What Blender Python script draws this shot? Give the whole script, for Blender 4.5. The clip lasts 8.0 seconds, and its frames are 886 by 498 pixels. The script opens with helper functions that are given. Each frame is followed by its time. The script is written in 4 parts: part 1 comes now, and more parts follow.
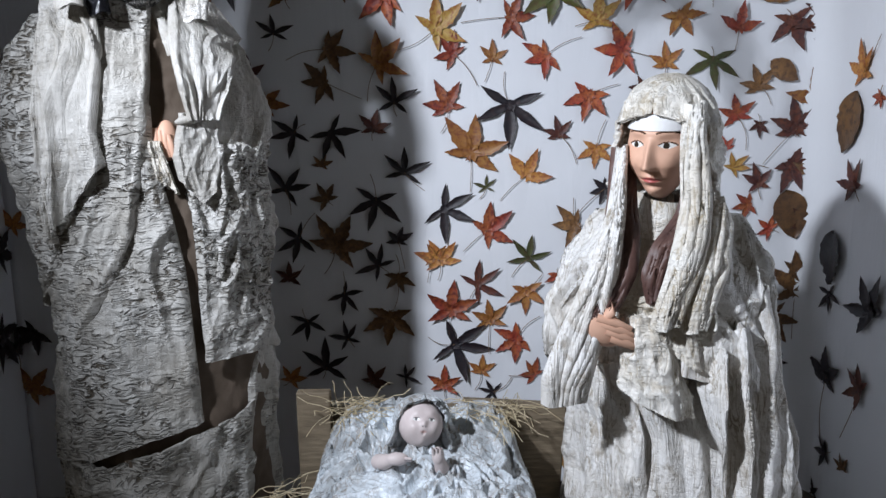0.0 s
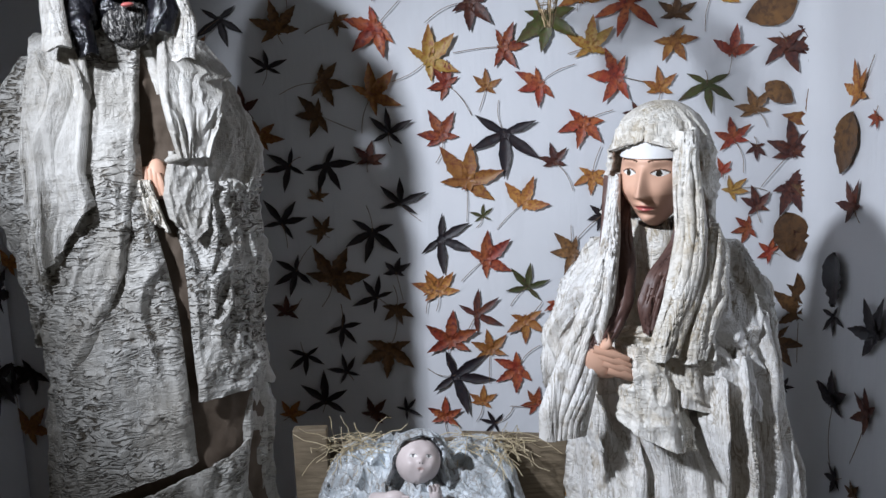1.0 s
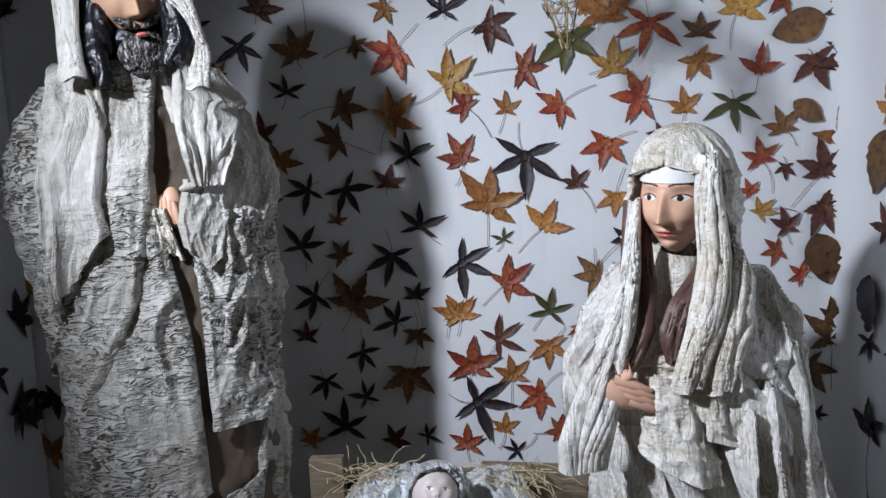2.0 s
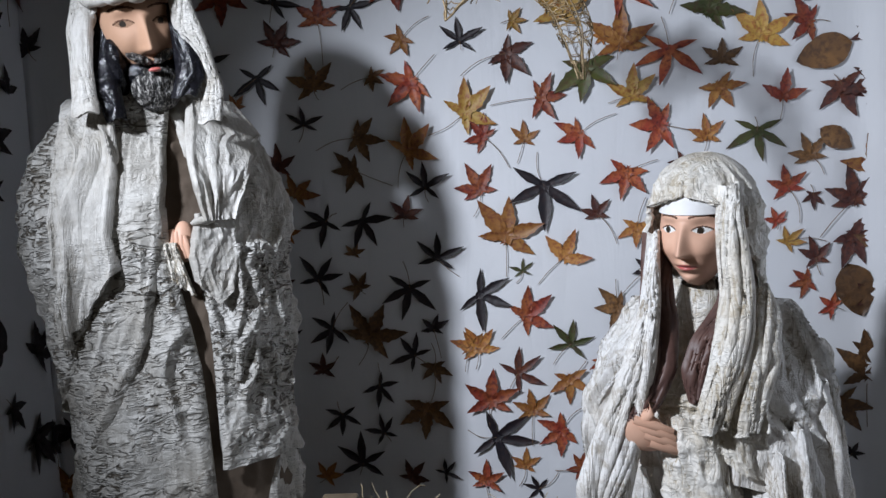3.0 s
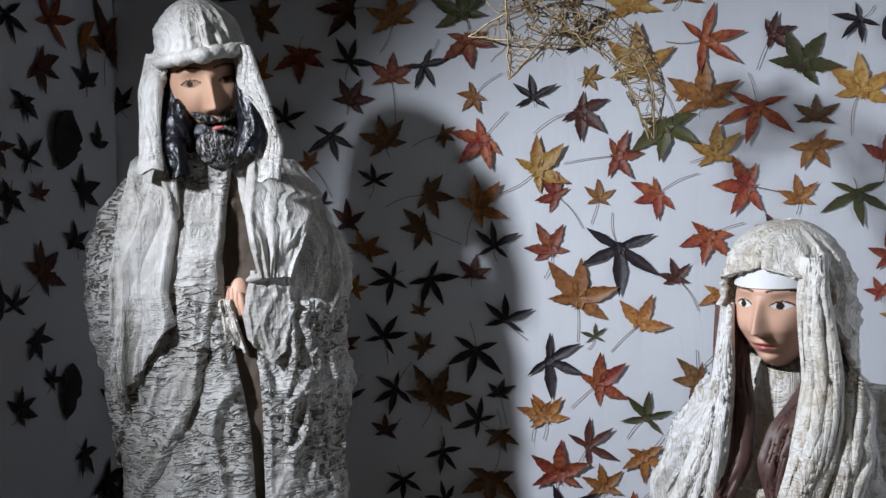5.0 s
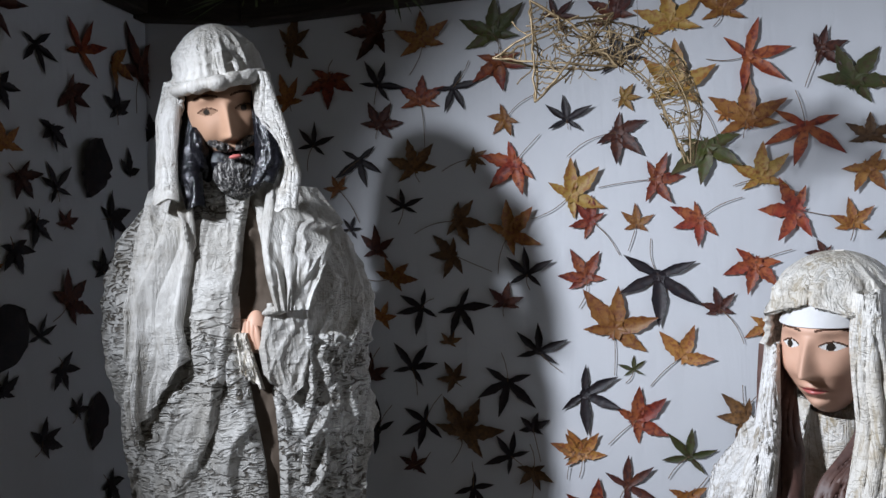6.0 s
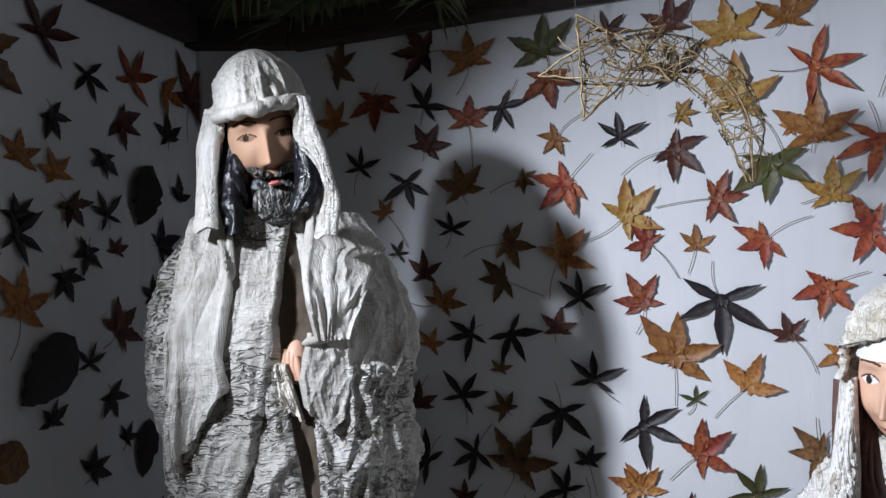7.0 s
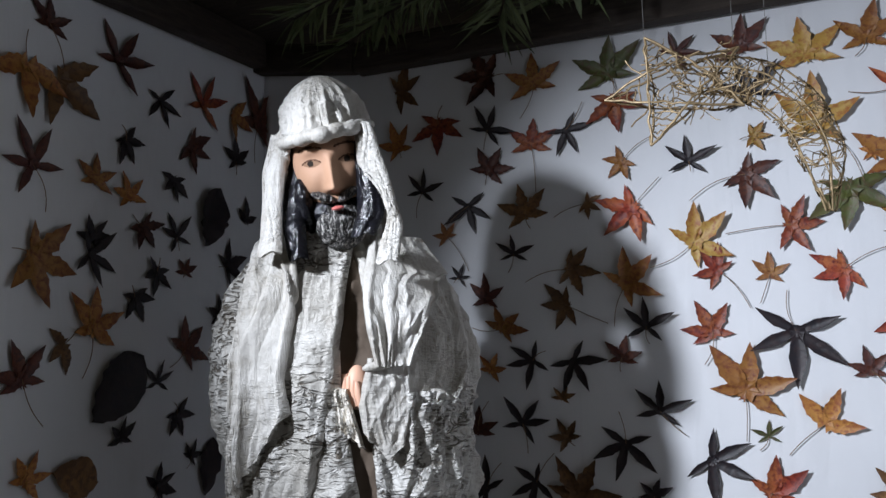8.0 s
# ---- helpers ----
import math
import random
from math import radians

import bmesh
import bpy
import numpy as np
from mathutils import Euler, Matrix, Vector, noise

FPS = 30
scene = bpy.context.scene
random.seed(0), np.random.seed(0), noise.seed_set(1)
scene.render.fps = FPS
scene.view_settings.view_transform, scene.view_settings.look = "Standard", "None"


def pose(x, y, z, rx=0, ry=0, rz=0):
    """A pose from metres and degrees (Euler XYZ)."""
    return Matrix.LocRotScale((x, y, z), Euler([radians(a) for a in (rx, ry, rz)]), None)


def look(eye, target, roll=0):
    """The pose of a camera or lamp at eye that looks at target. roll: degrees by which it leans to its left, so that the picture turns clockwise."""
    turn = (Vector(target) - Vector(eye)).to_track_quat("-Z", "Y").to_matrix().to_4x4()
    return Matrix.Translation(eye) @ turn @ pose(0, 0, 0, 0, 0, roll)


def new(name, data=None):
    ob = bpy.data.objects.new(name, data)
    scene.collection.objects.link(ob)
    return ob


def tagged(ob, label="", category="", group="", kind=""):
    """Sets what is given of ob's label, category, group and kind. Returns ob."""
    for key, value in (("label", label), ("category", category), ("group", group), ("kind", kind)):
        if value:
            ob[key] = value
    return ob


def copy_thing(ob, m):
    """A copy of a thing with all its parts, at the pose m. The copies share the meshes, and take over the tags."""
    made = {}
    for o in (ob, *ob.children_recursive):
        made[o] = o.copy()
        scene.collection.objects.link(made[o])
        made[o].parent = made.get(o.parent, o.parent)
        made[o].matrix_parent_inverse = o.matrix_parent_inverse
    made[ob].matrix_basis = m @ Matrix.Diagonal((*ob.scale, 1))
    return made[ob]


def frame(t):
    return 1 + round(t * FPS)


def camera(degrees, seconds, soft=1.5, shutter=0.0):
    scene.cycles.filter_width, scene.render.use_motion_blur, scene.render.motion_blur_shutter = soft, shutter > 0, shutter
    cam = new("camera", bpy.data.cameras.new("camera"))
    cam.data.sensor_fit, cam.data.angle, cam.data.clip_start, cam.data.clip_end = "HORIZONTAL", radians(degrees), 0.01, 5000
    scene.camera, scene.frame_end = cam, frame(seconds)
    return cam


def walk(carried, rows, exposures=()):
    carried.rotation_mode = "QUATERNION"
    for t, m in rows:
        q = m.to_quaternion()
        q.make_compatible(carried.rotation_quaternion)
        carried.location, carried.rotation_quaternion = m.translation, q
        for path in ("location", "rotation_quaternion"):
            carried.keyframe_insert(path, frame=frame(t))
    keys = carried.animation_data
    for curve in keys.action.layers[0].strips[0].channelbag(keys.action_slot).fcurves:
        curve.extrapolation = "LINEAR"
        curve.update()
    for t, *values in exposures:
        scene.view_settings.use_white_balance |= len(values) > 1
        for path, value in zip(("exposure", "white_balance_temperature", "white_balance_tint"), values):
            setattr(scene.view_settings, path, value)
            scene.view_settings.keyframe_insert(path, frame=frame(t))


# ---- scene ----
cam = camera(61.5, 8.0)
PATH = [
    (0, (-0.008, -0.029, 1.142), (-0.012, 1.946, 0.824), -1.2),
    (0.5, (0.004, -0.026, 1.15), (-0.004, 1.954, 0.87), -1.7),
    (1, (0.02, -0.011, 1.155), (0.0, 1.973, 0.903), -2.5),
    (2.5, (0.062, 0.038, 1.177), (-0.077, 2.026, 1.008), -3.2),
    (3, (0.075, 0.056, 1.179), (-0.093, 2.044, 1.053), -3.4),
    (3.5, (0.086, 0.068, 1.182), (-0.112, 2.056, 1.089), -2.9),
    (4, (0.101, 0.081, 1.184), (-0.131, 2.067, 1.135), -2.3),
    (4.5, (0.12, 0.1, 1.189), (-0.207, 2.073, 1.179), -2.0),
    (6, (0.17, 0.207, 1.222), (-0.361, 2.134, 1.299), -2.0),
    (6.5, (0.175, 0.248, 1.232), (-0.424, 2.154, 1.335), -1.9),
    (7, (0.18, 0.272, 1.239), (-0.499, 2.148, 1.371), -2.3),
    (7.5, (0.178, 0.278, 1.248), (-0.579, 2.123, 1.41), -1.6),
    (8, (0.173, 0.285, 1.253), (-0.654, 2.096, 1.442), -1.3),
]
walk(cam, [(t, look(eye, target, roll)) for t, eye, target, roll in PATH],
     exposures=[(0, 0.02), (1, 0.0), (3, -0.15), (4.5, -0.18), (6.5, -0.12), (8, 0.12)])

# ---- light ----
world = bpy.data.worlds.new("World")
scene.world = world
world.use_nodes = True
world.node_tree.nodes["Background"].inputs[0].default_value = (0.70, 0.62, 0.51, 1)
world.node_tree.nodes["Background"].inputs[1].default_value = 0.080


def spot_lamp(name, eye, target, energy, size, blend, radius, colour):
    data = bpy.data.lights.new(name, "SPOT")
    data.energy, data.spot_size, data.spot_blend, data.shadow_soft_size, data.color = energy, radians(size), blend, radius, colour
    ob = new(name, data)
    ob.matrix_world = look(eye, target)
    return ob


spot_lamp("spot_lamp", (-1.11, 0.33, 1.92), (1.05, 2.2, 0.56), 250, 77, 1.0, 0.06, (0.82, 0.88, 1.0))

# ---- materials ----


class Nodes:
    """A small builder for node materials."""

    def __init__(self, name, rough=0.7, metal=0.0):
        self.mat = bpy.data.materials.new(name)
        self.mat.use_nodes = True
        self.tree = self.mat.node_tree
        self.bsdf = self.tree.nodes["Principled BSDF"]
        self.bsdf.inputs["Roughness"].default_value = rough
        self.bsdf.inputs["Metallic"].default_value = metal
        self.coord = self.tree.nodes.new("ShaderNodeTexCoord").outputs["Object"]

    def node(self, kind, **inputs):
        n = self.tree.nodes.new(kind)
        for key, value in inputs.items():
            self.put(n.inputs[key.replace("_", " ")], value)
        return n

    def put(self, socket, value):
        if isinstance(value, bpy.types.NodeSocket):
            self.tree.links.new(value, socket)
        else:
            socket.default_value = value

    def noise(self, scale, detail=4.0, rough=0.55, distort=0.0, vector=None):
        n = self.node("ShaderNodeTexNoise", Scale=scale, Detail=detail, Roughness=rough, Distortion=distort)
        self.put(n.inputs["Vector"], vector or self.coord)
        return n.outputs[0]

    def stretch(self, sx, sy, sz):
        n = self.node("ShaderNodeMapping")
        self.put(n.inputs["Vector"], self.coord)
        n.inputs["Scale"].default_value = (sx, sy, sz)
        return n.outputs[0]

    def maths(self, op, a, b=0.0):
        n = self.tree.nodes.new("ShaderNodeMath")
        n.operation = op
        self.put(n.inputs[0], a)
        self.put(n.inputs[1], b)
        return n.outputs[0]

    def ramp(self, fac, *stops):
        n = self.tree.nodes.new("ShaderNodeValToRGB")
        self.put(n.inputs[0], fac)
        els = n.color_ramp.elements
        while len(els) < len(stops):
            els.new(0.5)
        for e, (p, c) in zip(els, stops):
            e.position = p
            e.color = (*c, 1) if len(c) == 3 else c
        return n.outputs[0]

    def mix(self, fac, a, b, how="MIX"):
        n = self.tree.nodes.new("ShaderNodeMix")
        n.data_type, n.blend_type = "RGBA", how
        self.put(n.inputs[0], fac)
        for sock, v in ((n.inputs[6], a), (n.inputs[7], b)):
            self.put(sock, (*v, 1) if isinstance(v, tuple) and len(v) == 3 else v)
        return n.outputs[2]

    def colour(self, value):
        self.put(self.bsdf.inputs["Base Color"], (*value, 1) if isinstance(value, tuple) else value)

    def bump(self, height, strength, distance):
        n = self.node("ShaderNodeBump", Strength=strength, Distance=distance, Height=height)
        self.put(self.bsdf.inputs["Normal"], n.outputs[0])
        return self


def grey(v):
    return (v, v, v)


def paper_material():
    m = Nodes("white_paper", 0.62)
    big = m.noise(1.3, 3)
    m.colour(m.mix(big, (0.70, 0.72, 0.76), (0.80, 0.81, 0.83)))
    wr = m.maths("ADD", m.noise(3.5, 3, 0.5, 0.6), m.maths("MULTIPLY", m.noise(60, 2), 0.05))
    wr = m.maths("ADD", wr, m.maths("MULTIPLY", m.noise(1.0, 3, 0.6, 0.8, m.stretch(9, 9, 1.2)), 0.5))
    m.bump(wr, 0.35, 0.02)
    return m.mat


def plaster_cloth(name, light, dark, brown_tone, relief, pattern=46.0, weave=0.0, rough=0.5, lace=0.5, stain=0.36, crinkle=0.5):
    """Stiffened cloth painted off-white. lace: how strongly the short embossed lines are browned; crinkle: creases of
    the cloth.
    """
    m = Nodes(name, rough)
    warp = m.noise(pattern, 2, 0.5, 1.1, m.stretch(0.55, 0.55, 1.5))
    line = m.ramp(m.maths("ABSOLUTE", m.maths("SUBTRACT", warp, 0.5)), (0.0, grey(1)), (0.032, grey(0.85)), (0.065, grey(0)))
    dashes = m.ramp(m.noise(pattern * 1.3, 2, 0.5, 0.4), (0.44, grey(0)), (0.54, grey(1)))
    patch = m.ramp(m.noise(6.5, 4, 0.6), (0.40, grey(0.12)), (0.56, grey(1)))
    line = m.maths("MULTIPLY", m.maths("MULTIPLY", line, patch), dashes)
    lump = m.ramp(m.maths("ABSOLUTE", m.maths("SUBTRACT", warp, 0.5)), (0.03, grey(0)), (0.10, grey(1)))
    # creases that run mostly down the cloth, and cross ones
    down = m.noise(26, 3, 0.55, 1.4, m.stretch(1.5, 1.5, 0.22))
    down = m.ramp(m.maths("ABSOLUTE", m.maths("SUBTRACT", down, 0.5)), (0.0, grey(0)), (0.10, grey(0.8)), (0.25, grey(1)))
    cross = m.noise(34, 3, 0.6, 1.0, m.stretch(0.7, 0.7, 1.2))
    cross = m.ramp(m.maths("ABSOLUTE", m.maths("SUBTRACT", cross, 0.5)), (0.0, grey(0)), (0.08, grey(0.8)), (0.22, grey(1)))
    fine = m.noise(300, 4, 0.7)
    base = m.mix(m.ramp(m.noise(8, 4), (0.35, grey(0)), (0.60, grey(1))), dark, light)
    wash = m.ramp(m.noise(20, 6, 0.72, 0.6), (0.52, grey(0)), (0.70, grey(1)))
    base = m.mix(m.maths("MULTIPLY", wash, stain * 0.8), base, brown_tone)
    # brown mixed into the creases (by stain) and the embossed lines (by lace)
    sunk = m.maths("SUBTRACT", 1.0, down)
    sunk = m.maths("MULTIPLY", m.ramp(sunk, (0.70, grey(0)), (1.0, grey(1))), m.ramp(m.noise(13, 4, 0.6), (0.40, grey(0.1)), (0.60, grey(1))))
    base = m.mix(m.maths("MULTIPLY", sunk, stain * 1.1), base, brown_tone)
    base = m.mix(m.maths("MULTIPLY", line, lace), base, tuple(0.5 * v for v in brown_tone))
    speck = m.ramp(m.noise(150, 4, 0.7), (0.58, grey(0)), (0.72, grey(1)))
    base = m.mix(m.maths("MULTIPLY", speck, stain * 0.7), base, brown_tone)
    m.colour(base)
    height = m.maths("ADD", m.maths("MULTIPLY", m.maths("MULTIPLY", lump, patch), 0.45 * min(1.0, lace * 1.5)), m.maths("MULTIPLY", fine, 0.16))
    height = m.maths("SUBTRACT", height, m.maths("MULTIPLY", line, 0.5 * lace))
    height = m.maths("ADD", height, m.maths("MULTIPLY", m.maths("ADD", down, m.maths("MULTIPLY", cross, 0.15)), crinkle))
    if weave:
        w = m.node("ShaderNodeTexWave", Scale=weave, Distortion=2.5, Detail=2.0)
        m.put(w.inputs["Vector"], m.coord)
        height = m.maths("ADD", height, m.maths("MULTIPLY", w.outputs["Fac"], 0.06))
    m.bump(height, 1.0, relief)
    m.bsdf.inputs["Specular IOR Level"].default_value = 0.5
    return m.mat


def plain(name, a, b, scale, rough=0.6, relief=0.0, metal=0.0, stretch=None, gloss=0.5):
    m = Nodes(name, rough, metal)
    n = m.noise(scale, 5, 0.6, 0.3, m.stretch(*stretch) if stretch else None)
    m.colour(m.mix(m.ramp(n, (0.3, grey(0)), (0.7, grey(1))), a, b))
    m.bsdf.inputs["Specular IOR Level"].default_value = gloss
    if relief:
        m.bump(n, 0.8, relief)
    return m.mat


PAPER = paper_material()
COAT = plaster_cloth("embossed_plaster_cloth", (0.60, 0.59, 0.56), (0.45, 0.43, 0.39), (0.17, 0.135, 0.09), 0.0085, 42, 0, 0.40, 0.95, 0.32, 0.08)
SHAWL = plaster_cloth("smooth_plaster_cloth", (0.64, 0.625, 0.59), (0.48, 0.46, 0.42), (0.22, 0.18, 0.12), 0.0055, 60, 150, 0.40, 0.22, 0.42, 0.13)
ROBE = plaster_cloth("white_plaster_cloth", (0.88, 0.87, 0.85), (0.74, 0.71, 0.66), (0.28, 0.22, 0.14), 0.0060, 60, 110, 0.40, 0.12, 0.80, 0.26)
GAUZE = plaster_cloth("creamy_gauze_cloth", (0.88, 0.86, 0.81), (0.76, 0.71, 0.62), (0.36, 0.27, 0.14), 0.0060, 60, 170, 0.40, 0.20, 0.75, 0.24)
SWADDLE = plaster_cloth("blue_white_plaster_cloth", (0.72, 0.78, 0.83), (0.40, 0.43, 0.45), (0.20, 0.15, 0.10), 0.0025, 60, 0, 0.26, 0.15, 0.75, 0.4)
TUNIC = plain("brown_tunic", (0.09, 0.065, 0.045), (0.16, 0.12, 0.09), 14, 0.8, 0.004)
SKIN = plain("painted_skin", (0.68, 0.40, 0.28), (0.76, 0.47, 0.34), 12, 0.5, gloss=0.35)
TAN = plain("painted_tan_skin", (0.40, 0.235, 0.15), (0.47, 0.285, 0.19), 14, 0.65, gloss=0.25)


def beard_material():
    m = Nodes("grizzled_highlit_beard", 0.38)
    n = m.noise(230, 3, 0.6, 0.8, m.stretch(1, 1, 0.4))
    # pale stops hold both grizzled grey hairs and painted-in strand highlights
    m.colour(m.ramp(n, (0.44, (0.006, 0.005, 0.005)), (0.54, (0.10, 0.095, 0.09)), (0.62, (0.5, 0.48, 0.45))))
    return m.bump(n, 1.0, 0.008).mat


BEARD = beard_material()
BLACK = plain("glossy_black_hair", (0.004, 0.004, 0.005), (0.012, 0.012, 0.016), 70, 0.22, 0.004, gloss=0.35)
HAIR = plain("brown_cloth_hair", (0.07, 0.035, 0.03), (0.14, 0.075, 0.06), 30, 0.5, 0.002)
EYE = plain("eye_white", (0.75, 0.74, 0.72), (0.8, 0.8, 0.78), 40, 0.35)
IRIS = plain("iris", (0.02, 0.015, 0.012), (0.04, 0.03, 0.02), 40, 0.8, gloss=0.12)
BROW = plain("painted_brow", (0.07, 0.035, 0.02), (0.12, 0.06, 0.04), 80, 0.8, gloss=0.15)
LIP = plain("painted_lip", (0.50, 0.12, 0.11), (0.55, 0.16, 0.14), 80, 0.35)
BAND = plain("white_band", (0.82, 0.82, 0.82), (0.76, 0.76, 0.76), 60, 0.6, 0.001)
DOLL = plain("doll_porcelain", (0.58, 0.50, 0.49), (0.66, 0.58, 0.56), 20, 0.45, gloss=0.4)
# eye whites under the cloth brim: its shade is put into this tan
SHADED_EYE = plain("shaded_eye_white", (0.22, 0.13, 0.085), (0.28, 0.17, 0.11), 30, 0.85, gloss=0.1)
GREY_EYE = plain("grey_glass_eye", (0.10, 0.09, 0.09), (0.16, 0.15, 0.15), 30, 0.4)
DOLL_LIP = plain("doll_lip", (0.52, 0.33, 0.31), (0.58, 0.40, 0.37), 40, 0.4)
WOOD = plain("grey_wood", (0.13, 0.10, 0.065), (0.25, 0.195, 0.13), 5, 0.7, 0.002, 0, (3, 3, 25))
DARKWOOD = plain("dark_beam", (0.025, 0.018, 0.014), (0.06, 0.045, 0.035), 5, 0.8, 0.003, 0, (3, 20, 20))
STRAW = plain("straw", (0.42, 0.33, 0.19), (0.64, 0.55, 0.38), 40, 0.6)
GOLD = plain("gilded_twig", (0.15, 0.10, 0.05), (0.42, 0.31, 0.17), 90, 0.45, 0.0, 0.3)
FIR = plain("dark_green_blade", (0.035, 0.06, 0.02), (0.13, 0.155, 0.065), 12, 0.5)
THREAD = plain("thread", (0.10, 0.10, 0.10), (0.14, 0.13, 0.12), 40, 0.6)
GROUND = plain("dark_floor_boards", (0.05, 0.04, 0.03), (0.09, 0.07, 0.055), 6, 0.8, 0.003)


def leaf_material(name, a, b, c, rough=0.5):
    m = Nodes(name, rough)
    info = m.tree.nodes.new("ShaderNodeObjectInfo").outputs["Random"]
    shift = m.node("ShaderNodeMapping")
    m.put(shift.inputs["Vector"], m.coord)
    off = m.node("ShaderNodeCombineXYZ", X=m.maths("MULTIPLY", info, 37.0), Y=m.maths("MULTIPLY", info, 91.0), Z=info)
    m.put(shift.inputs["Location"], off.outputs[0])
    n1 = m.noise(1.6, 3, 0.6, 0.3, shift.outputs[0])
    n2 = m.noise(9, 4, 0.6, 0.2, shift.outputs[0])
    base = m.mix(m.ramp(n1, (0.38, grey(0)), (0.62, grey(1))), a, b)
    base = m.mix(m.ramp(n2, (0.46, grey(0)), (0.66, grey(1))), base, c)
    reach = m.tree.nodes.new("ShaderNodeVectorMath")
    reach.operation = "LENGTH"
    m.put(reach.inputs[0], m.coord)
    tip = m.ramp(m.maths("ADD", reach.outputs["Value"], m.maths("MULTIPLY", m.maths("SUBTRACT", n2, 0.5), 0.8)), (0.45, grey(0)), (1.0, grey(1)))
    base = m.mix(m.maths("MULTIPLY", tip, 0.65), base, c)
    dim = m.maths("ADD", m.maths("MULTIPLY", info, 0.5), 0.6)
    n = m.node("ShaderNodeHueSaturation", Hue=0.5, Saturation=1.0, Value=dim)
    m.put(n.inputs["Color"], base)
    m.colour(n.outputs[0])
    m.bump(n2, 0.25, 0.008)
    return m.mat


TONES = {
    "K": leaf_material("leaf_blackish", (0.010, 0.009, 0.015), (0.018, 0.012, 0.016), (0.03, 0.016, 0.018), 0.5),
    "M": leaf_material("leaf_maroon", (0.10, 0.028, 0.022), (0.16, 0.05, 0.025), (0.05, 0.02, 0.02)),
    "R": leaf_material("leaf_red", (0.36, 0.055, 0.028), (0.46, 0.14, 0.045), (0.15, 0.022, 0.02)),
    "O": leaf_material("leaf_orange", (0.42, 0.17, 0.04), (0.50, 0.24, 0.06), (0.25, 0.07, 0.03)),
    "Y": leaf_material("leaf_yellow", (0.50, 0.29, 0.06), (0.55, 0.36, 0.10), (0.36, 0.13, 0.04)),
    "G": leaf_material("leaf_green", (0.07, 0.09, 0.025), (0.11, 0.12, 0.03), (0.10, 0.06, 0.03)),
    "B": leaf_material("leaf_brown", (0.17, 0.085, 0.035), (0.26, 0.13, 0.045), (0.10, 0.05, 0.025)),
}
STALK = plain("leaf_stalk", (0.16, 0.09, 0.05), (0.24, 0.15, 0.08), 40, 0.6)

# ---- mesh helpers ----


def mesh_object(name, verts, faces, mats, index=None, smooth=True, parent=None):
    me = bpy.data.meshes.new(name)
    me.from_pydata([tuple(map(float, v)) for v in verts], [], [tuple(map(int, f)) for f in faces])
    for m in mats:
        me.materials.append(m)
    if index is not None:
        me.polygons.foreach_set("material_index", np.asarray(index, dtype=np.int32))
    if smooth:
        me.polygons.foreach_set("use_smooth", np.ones(len(me.polygons), dtype=bool))
    me.update()
    ob = new(name, me)
    ob.parent = parent
    return ob


class Clay:
    """Gathers grids into one mesh with several materials."""

    def __init__(self):
        self.v, self.f, self.m, self.mats, self.n = [], [], [], [], 0

    def slot(self, mat):
        if mat not in self.mats:
            self.mats.append(mat)
        return self.mats.index(mat)

    def grid(self, p, mat, wrap=False, pick=None):
        """p: array (nu, nv, 3). pick: optional (nu-1, nv-1) array of materials by number in self.mats."""
        nu, nv, _ = p.shape
        idx = np.arange(nu * nv).reshape(nu, nv) + self.n
        if wrap:
            idx = np.concatenate([idx, idx[:1]])
        f = np.stack([idx[:-1, :-1], idx[1:, :-1], idx[1:, 1:], idx[:-1, 1:]], -1).reshape(-1, 4)
        self.v.append(p.reshape(-1, 3))
        self.f.append(f)
        s = self.slot(mat)
        self.m.append(np.full(len(f), s) if pick is None else pick.reshape(-1))
        self.n += nu * nv

    def sheet(self, p, mat, th=0.006):
        """A cloth with thickness: the grid, its back and a rim."""
        du, dv = np.gradient(p, axis=0), np.gradient(p, axis=1)
        n = np.cross(du, dv)
        n /= np.linalg.norm(n, axis=2, keepdims=True) + 1e-9
        back = p - n * th
        ring = np.concatenate([back[:1], p, back[-1:]], 0)
        self.grid(ring, mat)
        self.grid(back[::-1], mat)
        self.grid(np.stack([p[:, -1], back[:, -1]], 1), mat)
        self.grid(np.stack([back[:, 0], p[:, 0]], 1), mat)

    def tube(self, pts, r, mat, sides=8):
        pts = np.asarray(pts, float)
        r = np.broadcast_to(np.asarray(r, float), (len(pts),))
        t = np.gradient(pts, axis=0)
        t /= np.linalg.norm(t, axis=1, keepdims=True) + 1e-9
        ref = np.where(np.abs(t[:, 2:3]) > 0.9, np.array([[1.0, 0, 0]]), np.array([[0, 0, 1.0]]))
        a = np.cross(t, ref)
        a /= np.linalg.norm(a, axis=1, keepdims=True) + 1e-9
        b = np.cross(t, a)
        ang = np.linspace(0, 2 * np.pi, sides, endpoint=False)
        p = pts[None] + r[None, :, None] * (np.cos(ang)[:, None, None] * a[None] + np.sin(ang)[:, None, None] * b[None])
        self.grid(p, mat, wrap=True)

    def ball(self, centre, radii, mat, turn=None, n=20, bump=None):
        u, v = np.meshgrid(np.linspace(0, 2 * np.pi, n * 2, endpoint=False), np.linspace(0, np.pi, n), indexing="ij")
        d = np.stack([np.sin(v) * np.cos(u), np.sin(v) * np.sin(u), -np.cos(v)], -1)
        p = d * np.array(radii)
        if bump is not None:
            p = p + d * bump(p)[..., None]
        if turn is not None:
            p = p @ np.array(turn.to_3x3()).T
        self.grid(p + np.array(centre), mat, wrap=True)

    def build(self, name):
        return mesh_object(name, np.concatenate(self.v), np.concatenate(self.f), self.mats, np.concatenate(self.m))


LATTICE = np.random.RandomState(7).rand(64, 64)


